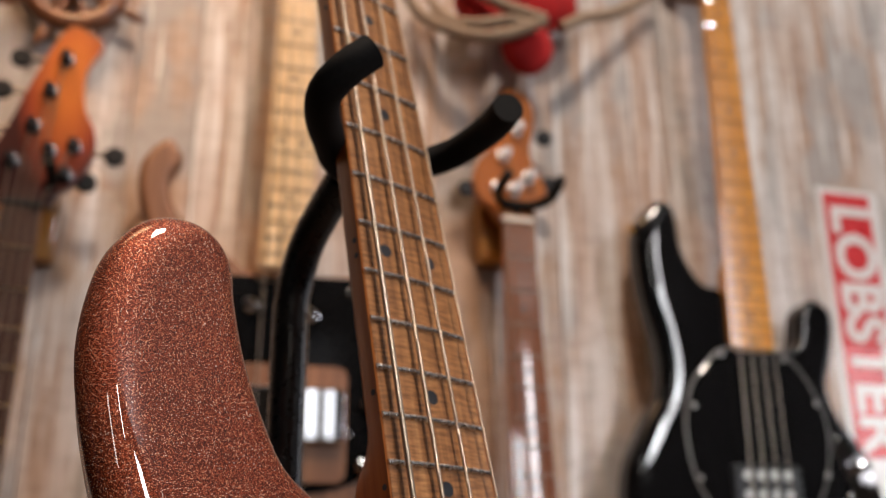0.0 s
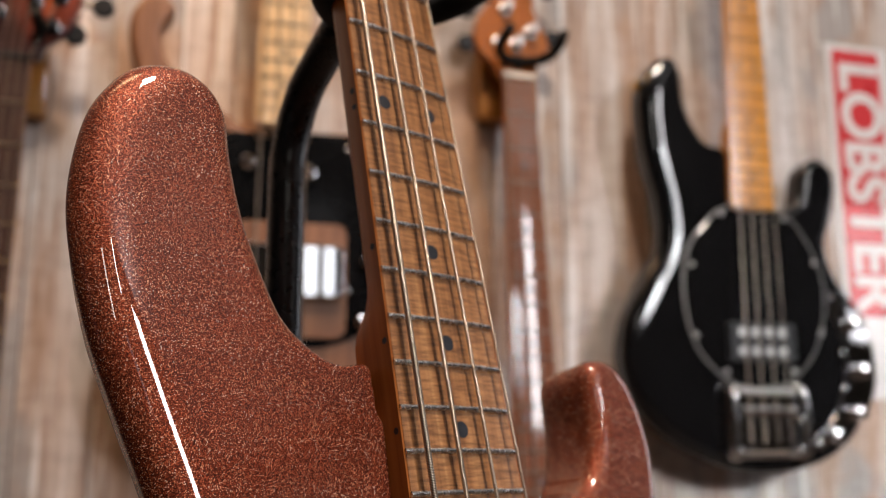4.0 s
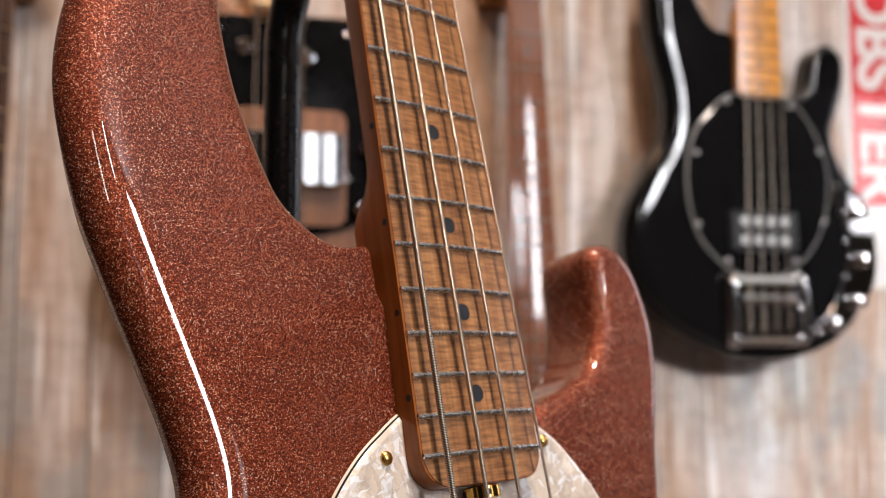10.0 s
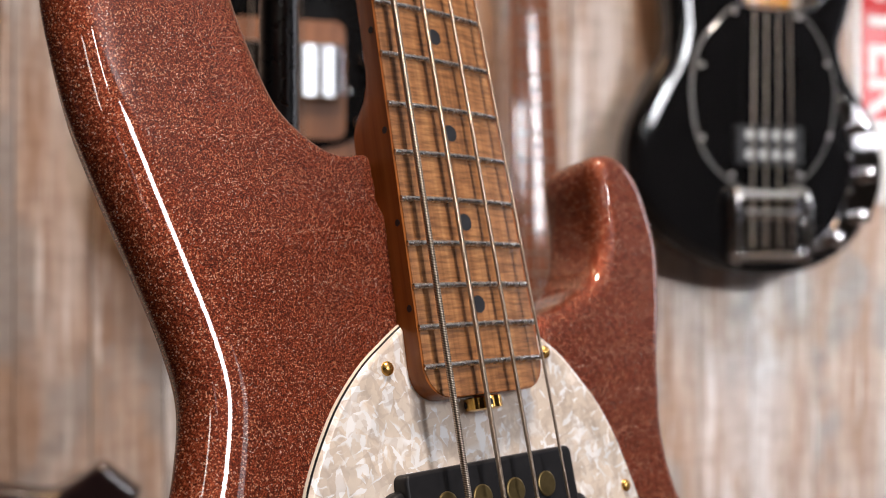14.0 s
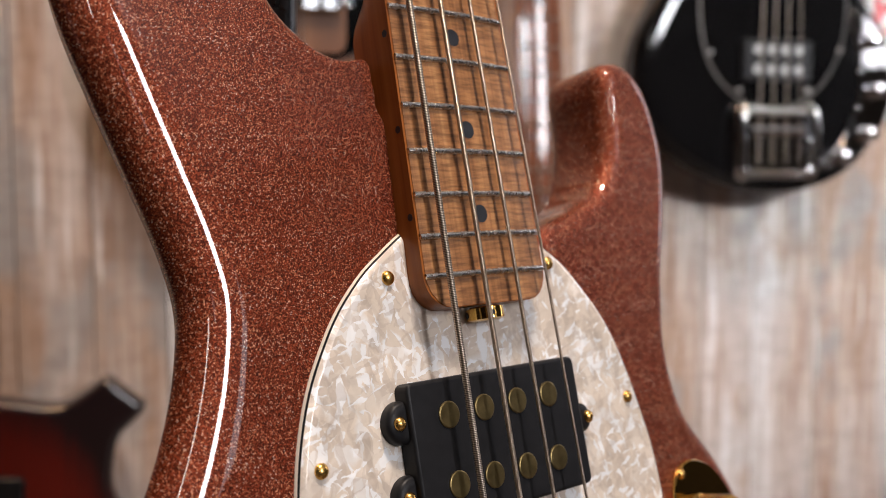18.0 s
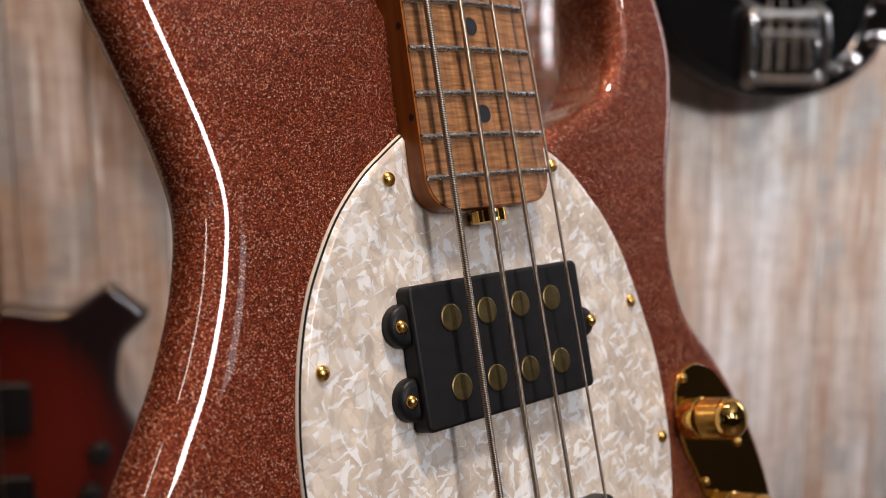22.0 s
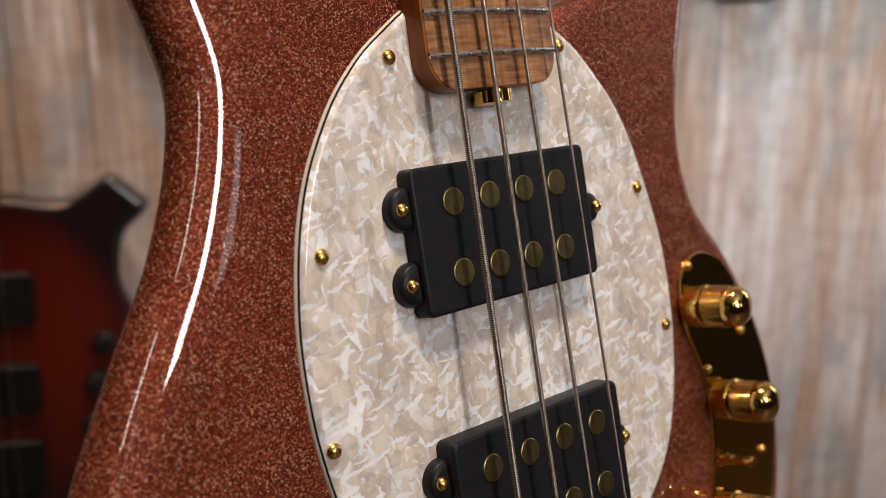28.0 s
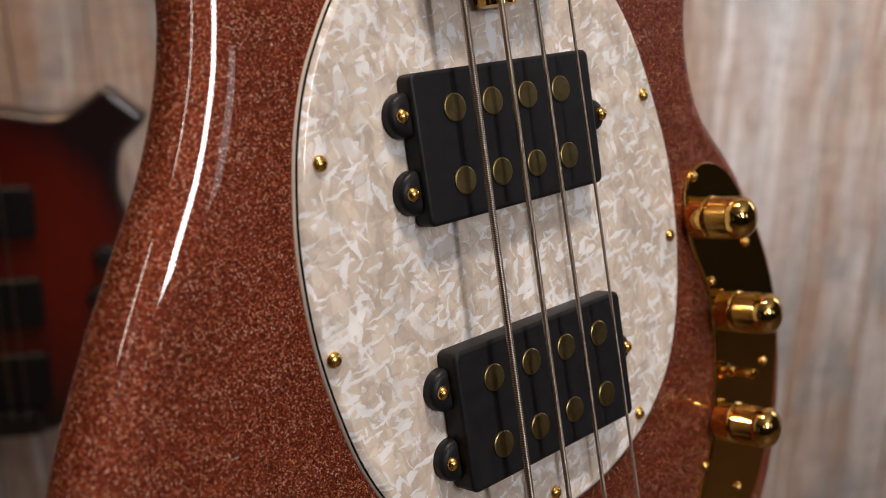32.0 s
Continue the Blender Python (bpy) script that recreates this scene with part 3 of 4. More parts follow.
def body_bm(line, place, soft_wide, soft_deep, soft_taper, grow):
    """A bass body: its edge is rounded tightly on the treble side and in the cutaways, broadly on the bass side."""
    inner = inset(line, 1.0) - line
    soft = np.clip((inner[:, 0] - 0.05) / 0.75, 0, 1)
    soft = soft * soft * (3 - 2 * soft) * (line[:, 0] < 0)
    for _ in range(6):
        soft = (np.roll(soft, 1) + soft + np.roll(soft, -1)) / 3
    wide = 0.010 + soft_wide * soft
    deep = 0.010 + soft_deep * soft
    taper = soft_taper * soft
    wide = wide * np.clip(np.hypot(line[:, 0] + 0.032, line[:, 1] - 0.322) / 0.045, 0.22, 1)
    line = line - inner * (grow * soft)[:, None]
    bm = bmesh.new()
    loops = []
    for a in np.linspace(0, math.pi / 2, 22):
        q = line + inner * (wide * (1 - math.sin(a)))[:, None]
        d = deep * (1 - math.cos(a))
        loops.append([bm.verts.new(place(x, y, z)) for (x, z), y in zip(q, d)])
    for a in np.linspace(0, math.pi / 2, 8):
        q = line + inner * (taper + 0.009 * (1 - math.cos(a)))[:, None]
        loops.append([bm.verts.new(place(x, 0.031 + 0.009 * math.sin(a), z)) for x, z in q])
    n = len(line)
    for a, b in zip(loops, loops[1:]):
        for i in range(n):
            bm.faces.new((a[i], a[(i + 1) % n], b[(i + 1) % n], b[i]))
    ends = []
    for q, y in ((line + inner * wide[:, None], 0.0), (line + inner * (taper + 0.009)[:, None], 0.040)):
        pts, _, tris, _, _, _ = geometry.delaunay_2d_cdt([Vector(p) for p in q], [], [list(range(n))], 1, 1e-7)
        cap = [bm.verts.new(place(p.x, y, p.y)) for p in pts]
        ends += [bm.faces.new([cap[i] for i in tri]) for tri in tris]
    bmesh.ops.remove_doubles(bm, verts=bm.verts, dist=2e-6)
    ends = [f for f in ends if f.is_valid]
    bmesh.ops.recalc_face_normals(bm, faces=bm.faces)
    smooth(bm, 50)
    for f in ends:
        f.smooth = False
    return bm


def copper_bass():
    bass = thing("bass_guitar", GUITAR, "copper metal-flake electric bass with pearl pickguard on a black stand", "bass guitar")
    part("body", body_bm(spline(mm(BODY), 560), on_face(), 0.010, 0.001, 0.0105, 0.0085), FLAKE, bass, "glossy copper-red sparkle body")
    # neck, board, frets
    end = 0.2305
    neck = part("neck", neck_bm(end, SCALE), NECK_SIDE, bass, "roasted maple neck")
    zs = np.concatenate([[end + 0.0003, end + 0.0012, end + 0.003, end + 0.006, end + 0.010], np.linspace(end + 0.014, SCALE, 60)])
    bm = bmesh.new()
    loops = []
    for z in zs:
        w = half_width(z) - 0.0009
        e = z - end
        if e < 0.012:
            w -= 0.012 - math.sqrt(0.012 ** 2 - (0.012 - e) ** 2)
        loops.append([bm.verts.new((w * k, 0.00095 + (w * k) ** 2 / 0.56, z)) for k in np.linspace(-1, 1, 11)])
    for a, b in zip(loops, loops[1:]):
        for i in range(10):
            bm.faces.new((a[i], a[i + 1], b[i + 1], b[i]))
    ex = bmesh.ops.extrude_face_region(bm, geom=bm.faces[:])
    bmesh.ops.translate(bm, verts=[v for v in ex["geom"] if isinstance(v, bmesh.types.BMVert)], vec=(0, 0.001, 0))
    bmesh.ops.recalc_face_normals(bm, faces=bm.faces)
    part("fingerboard", smooth(bm, 30), MAPLE, neck, "flame-figured roasted maple fingerboard")
    for n in range(1, 23):
        z = fret_z(n)
        w = half_width(z) - 0.0006
        pts = [(x, 0.0007 + x * x / 0.56, z) for x in np.linspace(-w, w, 9)]
        pts = [(-w + 0.0006, 0.0017 + w * w / 0.56, z)] + pts[0:] + [(w - 0.0006, 0.0017 + w * w / 0.56, z)]
        part("fret", tube(pts, [0.0007] + [0.0012] * 9 + [0.0007], 10), STEEL, neck)
    for n in (3, 5, 7, 9, 12, 15, 17, 19, 21):
        z = (fret_z(n) + fret_z(n - 1)) / 2
        for x in ((-0.0135, 0.0135) if n == 12 else (0.0,)):
            y = 0.00095 + x * x / 0.56
            part("dot_inlay", slab(disc_outline(x, z, 0.0034), [(0, -0.00006), (0, 0.0008)], lambda a, b, c: (a, 0.00095 + a * a / 0.56 + b, c)), INLAY, neck)
            part("side_dot", lathe([(0.0014, 0), (0.0014, 0.0012)], (-half_width(z) - 0.00006, 0.0055, z + (0.004 if x < 0 else -0.004) * (n == 12)), (1, 0.0055, z), 10), INLAY, neck)
    part("nut", box(-0.0205, 0.0205, -0.0015, 0.006, SCALE, SCALE + 0.005, 0.0006), WHITE_PLY, neck)
    head = [(-20, 868), (-24, 890), (-38, 905), (-42, 935), (-40, 980), (-34, 1030), (-20, 1062), (0, 1070), (18, 1055), (26, 1020), (32, 960), (34, 910), (24, 888), (20, 868)]
    part("headstock", slab(spline(mm(head), 70), rounding(0.002, 0.014), lambda x, y, z: (x, 0.010 + y, z)), NECK_SIDE, neck)
    for x, z in ((-27, 925), (-28, 970), (-25, 1015), (20, 925)):
        t = part("tuner", lathe([(0.007, 0), (0.007, 0.004), (0.004, 0.005), (0.004, 0.016), (0.005, 0.017)], (x / 1000, 0.010, z / 1000), (x / 1000, -1, z / 1000), 16), GOLD, neck)
        s = -1 if x < 0 else 1
        part("tuner_key", box(min(x + s * 22, x + s * 44) / 1000, max(x + s * 22, x + s * 44) / 1000, 0.013, 0.019, (z - 9) / 1000, (z + 9) / 1000, 0.002), GOLD, t)
    # truss wheel
    wheel = part("truss_wheel", lathe([(0.0055, 0), (0.0072, 0.0006), (0.0072, 0.0048), (0.0055, 0.0054)], (-0.001, 0.0062, 0.2300), (-0.001, 0.0062, 0), 24), GOLD, bass, "gold truss-rod wheel")
    for a in (-150, -60, 30):
        d = Vector((math.sin(radians(a + 35)), -math.cos(radians(a + 35)), 0))
        c = Vector((-0.001, 0.0062, 0.2273))
        part("spoke_hole", lathe([(0.0014, 0.0060), (0.0014, 0.00728)], c, c + d, 10), BLACK_PLASTIC, wheel)
    # pickguard, in three plies
    g = spline(mm(GUARD), 150)
    guard = part("pickguard", slab(g, [(0.0030, -0.0001), (0.0025, 0.0), (0.0010, 0.0011)], on_face(0.0026)), PEARL, bass, "cream pearloid pickguard")
    part("black_ply", slab(g, [(0.0010, 0.0010), (0.0005, 0.0017)], on_face(0.0026)), BLACK_PLASTIC, guard)
    part("white_ply", slab(g, [(0.0005, 0.0016), (0.0001, 0.0022), (0.0, 0.0026)], on_face(0.0026)), WHITE_PLY, guard)
    for x, z in ((-41, 244), (-79, 183.5), (-85, 122.5), (82.3, 185), (91, 124.5), (59.3, 55.5), (5, 42), (44, 245), (-62, 63)):
        screw(guard, x / 1000, z / 1000, face_y(z / 1000) - 0.0026)
    # pickups
    for cz, step in ((0.1813, 0.0175), (0.0878, 0.0188)):
        x0, x1 = (-0.0448, 0.0432) if step < 0.018 else (-0.0440, 0.0440)
        mid = -0.0011 if step < 0.018 else 0.0006
        top = 0.0055
        deep = face_y(cz) - 0.002 - top
        pk = part("pickup", slab(rect_outline(x0, x1, cz - 0.0252, cz + 0.0252, 0.0028), [(0.0013, 0), (0.0006, 0.0002), (0.0002, 0.0006), (0, 0.0014), (0, deep)], lambda x, y, z: (x, top + y, z)), BLACK_PLASTIC, bass, "black humbucking pickup")
        for ex, ez, yy in ((x0 - 0.0005, cz + 0.0122, 0), (x0 - 0.0005, cz - 0.0132, 0), (x1 + 0.0030, cz, 1)):
            gy = face_y(ez) - 0.0026
            ear = part("mounting_ear", slab(disc_outline(ex, ez, 0.0060 if yy else 0.0076, 28), [(0.0036, -0.0050), (0.0030, -0.0050), (0.0012, -0.0047), (0.0003, -0.0038), (0, -0.0026), (0, 0.0002)], lambda x, y, z, gy=gy: (x, gy + y, z)), BLACK_PLASTIC, pk)
            screw(ear, ex - 0.0030 if ex < 0 else ex + 0.0028, ez, gy - 0.0050, 0.0025)
        for r in (0.0122, -0.0122):
            for k in (-1.5, -0.5, 0.5, 1.5):
                x = mid + step * k
                part("pole_piece", slab(disc_outline(x, cz + r, 0.0049, 28), [(0.0005, -0.0007), (0.0001, -0.0005), (0, 0.001)], lambda a, b, c: (a, top + b, c)), GOLD_DULL, pk)
    tip = (-0.102, face_y(0.439) + 0.024, 0.4385)
    part("strap_button", lathe([(0.0055, 0), (0.0050, 0.003), (0.0040, 0.004), (0.0065, 0.0065), (0.0065, 0.008), (0.0, 0.009)], tip, (tip[0] - 0.05, tip[1], 1), 20), GOLD, bass)
    # control plate
    plate = [(121, 151), (110, 146), (106.5, 136), (108, 117), (116, 98), (119, 84), (119, 66), (115.5, 44), (109, 21), (98, 2), (88, -14), (86, -26), (96, -31), (115, -26), (136, -14),
             (151, 4), (162, 29), (169, 56), (169.5, 80), (161, 109), (147, 134), (136, 146)]
    pl = part("control_plate", slab(spline(mm(plate), 90), [(0.0006, 0), (0, 0.0006), (0, 0.0022)], on_face(0.0021)), GOLD_MIRROR, bass, "mirror-bright gold control plate")
    for x, z in ((112.5, 146), (148.5, 109), (119, 97.5), (155.5, 49), (102, 15.5), (126, -4)):
        screw(pl, x / 1000, z / 1000, face_y(z / 1000) - 0.0020, 0.0023)
    for x, z in ((112.6, 128), (127, 82), (118.8, 31.8)):
        y = face_y(z / 1000) - 0.002
        c, d = (x / 1000, y, z / 1000), (x / 1000, y - 1, z / 1000)
        kn = part("control_knob", lathe([(0.0090, 0), (0.0094, 0.0008), (0.0094, 0.0078), (0.0088, 0.0084), (0.0072, 0.0088), (0.0072, 0.0096), (0.0086, 0.0100)], c, d, 40), GOLD, pl, "knurled gold stacked knob")
        bm = bmesh.new()
        loops = []
        for i, s in enumerate(np.linspace(0.0100, 0.0200, 20)):
            ring = []
            for k in range(100):
                a = 2 * math.pi * (k + 0.5 * (i % 2)) / 100
                r = 0.0090 + (0.00018 if (k + i) % 2 else -0.00006)
                ring.append(bm.verts.new((c[0] + r * math.cos(a), c[1] - s, c[2] + r * math.sin(a))))
            loops.append(ring)
        for a, b in zip(loops, loops[1:]):
            for k in range(100):
                bm.faces.new((a[k], a[(k + 1) % 100], b[(k + 1) % 100], b[k]))
        bmesh.ops.recalc_face_normals(bm, faces=bm.faces)
        part("knurl", bm, GOLD, kn)
        part("dome_cap", lathe([(0.0086, 0.0198), (0.0090, 0.0202), (0.0091, 0.0214), (0.0089, 0.0230), (0.0083, 0.0245), (0.0072, 0.0258), (0.0056, 0.0268), (0.0036, 0.0275), (0.0015, 0.0279), (0.0, 0.0280)], c, d, 40), GOLD_MIRROR, kn, "polished gold dome cap")
    c = (0.122, face_y(0.055) - 0.002, 0.055)
    part("toggle_switch", lathe([(0.0040, 0), (0.0040, 0.002), (0.0022, 0.0025), (0.0022, 0.006), (0.0016, 0.0065), (0.0024, 0.016), (0.0018, 0.0172), (0.0, 0.0176)], c, (0.128, -1, 0.06), 20), GOLD, pl)
    # bridge
    br = part("bridge", slab(rect_outline(-0.045, 0.045, -0.045, 0.012, 0.004), [(0.0004, 0), (0, 0.0005), (0, 0.003)], on_face(0.003)), GOLD, bass, "gold bridge plate")
    for x in (-0.0285, -0.0095, 0.0095, 0.0285):
        part("saddle", tube([(x - 0.008, 0.008, 0.0), (x + 0.008, 0.008, 0.0)], 0.006, 16), GOLD, br)
    # strings
    for i, r in enumerate((0.00128, 0.00102, 0.00080, 0.00058)):
        xb, xn = -0.0285 + 0.019 * i, -0.0165 + 0.011 * i
        a, b = Vector((xb, -0.0050, 0.0)), Vector((xn, -0.0014, SCALE))
        pts = [a.lerp(b, s) for s in np.linspace(0, 1, 40)]
        part("string", tube([(xb, 0.010, -0.04)] + pts, r, 10), WOUND[i > 0], bass, "round-wound steel string")
    return bass


def wound(name, turns, low):
    m, nt, p = material(name)
    w = nt.nodes.new("ShaderNodeTexWave")
    w.wave_type, w.bands_direction = "BANDS", "Z"
    w.inputs["Scale"].default_value = turns
    w.inputs["Distortion"].default_value = 0.0
    nt.links.new(coords(nt), w.inputs["Vector"])
    nt.links.new(ramp(nt, w.outputs["Fac"], [(0.15, low), (0.55, (0.50, 0.42, 0.34))]), p.inputs["Base Color"])
    p.inputs["Metallic"].default_value = 1.0
    p.inputs["Roughness"].default_value = 0.34
    bump(nt, p, w.outputs["Fac"], 0.4, 0.0002)
    return m


WOUND = [wound("wound_steel_string", 520, (0.15, 0.122, 0.098)), wound("fine_wound_steel_string", 950, (0.22, 0.18, 0.145))]
copper_bass()


# ---- the stand ----
def stand():
    st = thing("guitar_stand", pose(0, 0, 0), "black tubular guitar stand with foam-padded yoke", "guitar stand")

    def w(x, y, z):
        return GUITAR @ Vector((x, y, z))

    top = w(0.0, 0.100, 0.440)
    base = w(0.0, 0.040, 0.512)
    low = Vector((top.x, top.y, 0.30))
    path = [low, Vector((top.x, top.y, top.z - 0.08)), top]
    bend = [tuple(p) for p in spline([tuple(path[1]), tuple(top), tuple(w(0.002, 0.096, 0.468)), tuple(w(0.003, 0.080, 0.494)), tuple(w(0.002, 0.060, 0.505)), tuple(base)], 24, False)]
    part("post", tube([tuple(low)] + bend, 0.0095, 20), BLACK_TUBE, st)
    arc = [(-45, -43, 516.5), (-54, -34, 509), (-56.5, -21, 504), (-47, -6, 503.5), (-32, 9, 507), (-14, 26, 512), (4, 34, 516), (24, 30, 521), (44, 20, 526), (53, 6, 527), (54, -10, 526), (51, -27, 523.5), (44.5, -43, 521)]
    part("yoke", tube([tuple(w(*p)) for p in spline([(a / 1000, b / 1000, c / 1000) for a, b, c in arc], 48, False)], 0.0083, 22), FOAM, st, "yoke in black foam sleeve")
    part("cradle", tube([tuple(w(-0.09, -0.03, -0.135)), tuple(w(-0.085, 0.03, -0.131)), tuple(w(-0.07, 0.075, -0.128)), tuple(w(0.07, 0.075, -0.128)), tuple(w(0.085, 0.03, -0.131)), tuple(w(0.09, -0.03, -0.135))], 0.010, 12), FOAM, st)
    part("lower_post", tube([(low.x, low.y, 0.55), (low.x, low.y, FLOOR + 0.12)], 0.0125, 16), BLACK_TUBE, st)
    for a in (90, 210, 330):
        d = Vector((math.cos(radians(a)), math.sin(radians(a)), 0))
        part("leg", tube([(low.x, low.y, FLOOR + 0.30), tuple(Vector((low.x, low.y, FLOOR + 0.012)) + d * 0.28)], 0.009, 12), BLACK_TUBE, st)


stand()


# ---- the basses on the wall ----
def burst(name, centre, mid, edge, at, reach):
    """A shaded lacquer: bright in the middle, dark at the rim."""
    m, nt, p = material(name)
    tc = nt.nodes.new("ShaderNodeTexCoord")
    d = nt.nodes.new("ShaderNodeVectorMath")
    d.operation = "SUBTRACT"
    d.inputs[1].default_value = (at[0], 0, at[1])
    nt.links.new(tc.outputs["Object"], d.inputs[0])
    q = nt.nodes.new("ShaderNodeVectorMath")
    q.operation = "MULTIPLY"
    q.inputs[1].default_value = (1 / reach[0], 0, 1 / reach[1])
    nt.links.new(d.outputs[0], q.inputs[0])
    ln = nt.nodes.new("ShaderNodeVectorMath")
    ln.operation = "LENGTH"
    nt.links.new(q.outputs[0], ln.inputs[0])
    g = noise_of(nt, coords(nt, (120, 120, 6)), 1.0, 4)
    add = nt.nodes.new("ShaderNodeMath")
    add.operation = "MULTIPLY_ADD"
    add.inputs[1].default_value = 0.25
    nt.links.new(g, add.inputs[0])
    nt.links.new(ln.outputs["Value"], add.inputs[2])
    nt.links.new(ramp(nt, add.outputs[0], [(0.35, centre), (0.8, mid), (1.12, edge)]), p.inputs["Base Color"])
    p.inputs["Roughness"].default_value = 0.3
    p.inputs["Coat Weight"].default_value = 0.8
    p.inputs["Coat Roughness"].default_value = 0.08
    return m


def board_and_frets(bass, end, last, board_mat, back_mat, fret_mat, dots=True, dot_mat=None, nut_mat=None):
    neck = part("neck", neck_bm(end, SCALE), back_mat, bass)
    bm = bmesh.new()
    loops = []
    for z in np.concatenate([[end + 0.0003, end + 0.003, end + 0.010], np.linspace(end + 0.014, SCALE, 12)]):
        w = half_width(z) - 0.0008
        loops.append([bm.verts.new((w * k, 0.00085 + (w * k) ** 2 / 0.56, z)) for k in np.linspace(-1, 1, 7)])
    for a, b in zip(loops, loops[1:]):
        for i in range(6):
            bm.faces.new((a[i], a[i + 1], b[i + 1], b[i]))
    ex = bmesh.ops.extrude_face_region(bm, geom=bm.faces[:])
    bmesh.ops.translate(bm, verts=[v for v in ex["geom"] if isinstance(v, bmesh.types.BMVert)], vec=(0, 0.001, 0))
    bmesh.ops.recalc_face_normals(bm, faces=bm.faces)
    part("fingerboard", smooth(bm, 30), board_mat, neck)
    for n in range(1, last + 1):
        z = fret_z(n)
        w = half_width(z) - 0.0006
        part("fret", tube([(x, 0.0005 + x * x / 0.56, z) for x in np.linspace(-w, w, 5)], 0.0012, 6), fret_mat, neck)
    for n in (3, 5, 7, 9, 12, 15, 17, 19, 21) if dots else ():
        z = (fret_z(n) + fret_z(n - 1)) / 2
        for x in ((-0.0135, 0.0135) if n == 12 else (0.0,)):
            part("dot_inlay", slab(disc_outline(x, z, 0.0034, 14), [(0, -0.00006), (0, 0.0008)], lambda a, b, c: (a, 0.00085 + a * a / 0.56 + b, c)), dot_mat or INLAY, neck)
    part("nut", box(-0.0205, 0.0205, -0.0015, 0.006, SCALE, SCALE + 0.006, 0.0006), nut_mat or WHITE_PLY, neck)
    return neck


def wall_strings(bass, count, low, mat, bridge_half=0.0285, nut_half=0.0165):
    for i in range(count):
        s = -1 + 2 * i / (count - 1)
        part("string", tube([(bridge_half * s, -0.004, low), (nut_half * s, -0.0015, SCALE)], 0.0011 - 0.00018 * i * 3 / (count - 1), 6), mat, bass)


def head(neck, outline, mat, y=0.010, thick=0.014):
    return part("headstock", slab(spline(mm(outline), 80), rounding(0.002, thick, 0.002, 4), lambda x, d, z: (x, y + d, z)), mat, neck)


def tuner(parent, x, z, mat, key_x, key_mat, y=0.010):
    t = part("tuner", lathe([(0.0085, 0), (0.0085, 0.003), (0.0055, 0.004), (0.0045, 0.010), (0.0060, 0.016), (0.0058, 0.018), (0.002, 0.0185)], (x, y, z), (x, -1, z), 16), mat, parent)
    if key_x is not None:
        s = 1 if key_x > x else -1
        part("key_shaft", tube([(x, y + 0.010, z), (key_x, y + 0.010, z)], 0.003, 8), mat, t)
        part("tuner_key", slab(disc_outline(key_x + s * 0.009, z, 0.012, 18), rounding(0.003, 0.009, 0.003, 3), lambda a, d, c: (a, y + 0.006 + d, c)), key_mat, t)
    return t


def hanger(x, z, label):
    h = thing("wall_hanger", pose(x, WALL_Y, z), label, "guitar hanger", "wall hangers")
    part("block", box(-0.040, 0.040, -0.026, 0.0, -0.055, 0.055, 0.004), BLOCK, h)
    part("arm", tube([(0, -0.02, 0.0), (0, -0.05, 0.002), (0, -0.058, 0.012)], 0.006, 10), BLACK_METAL, h)
    part("yoke", tube([tuple(p) for p in spline([(-0.034, -0.125, 0.026), (-0.036, -0.09, 0.016), (-0.022, -0.066, 0.012), (0, -0.060, 0.012), (0.022, -0.066, 0.012), (0.036, -0.09, 0.016), (0.034, -0.125, 0.026)], 24, False)], 0.0065, 12), FOAM, h)
    return h


HANG = 0.758


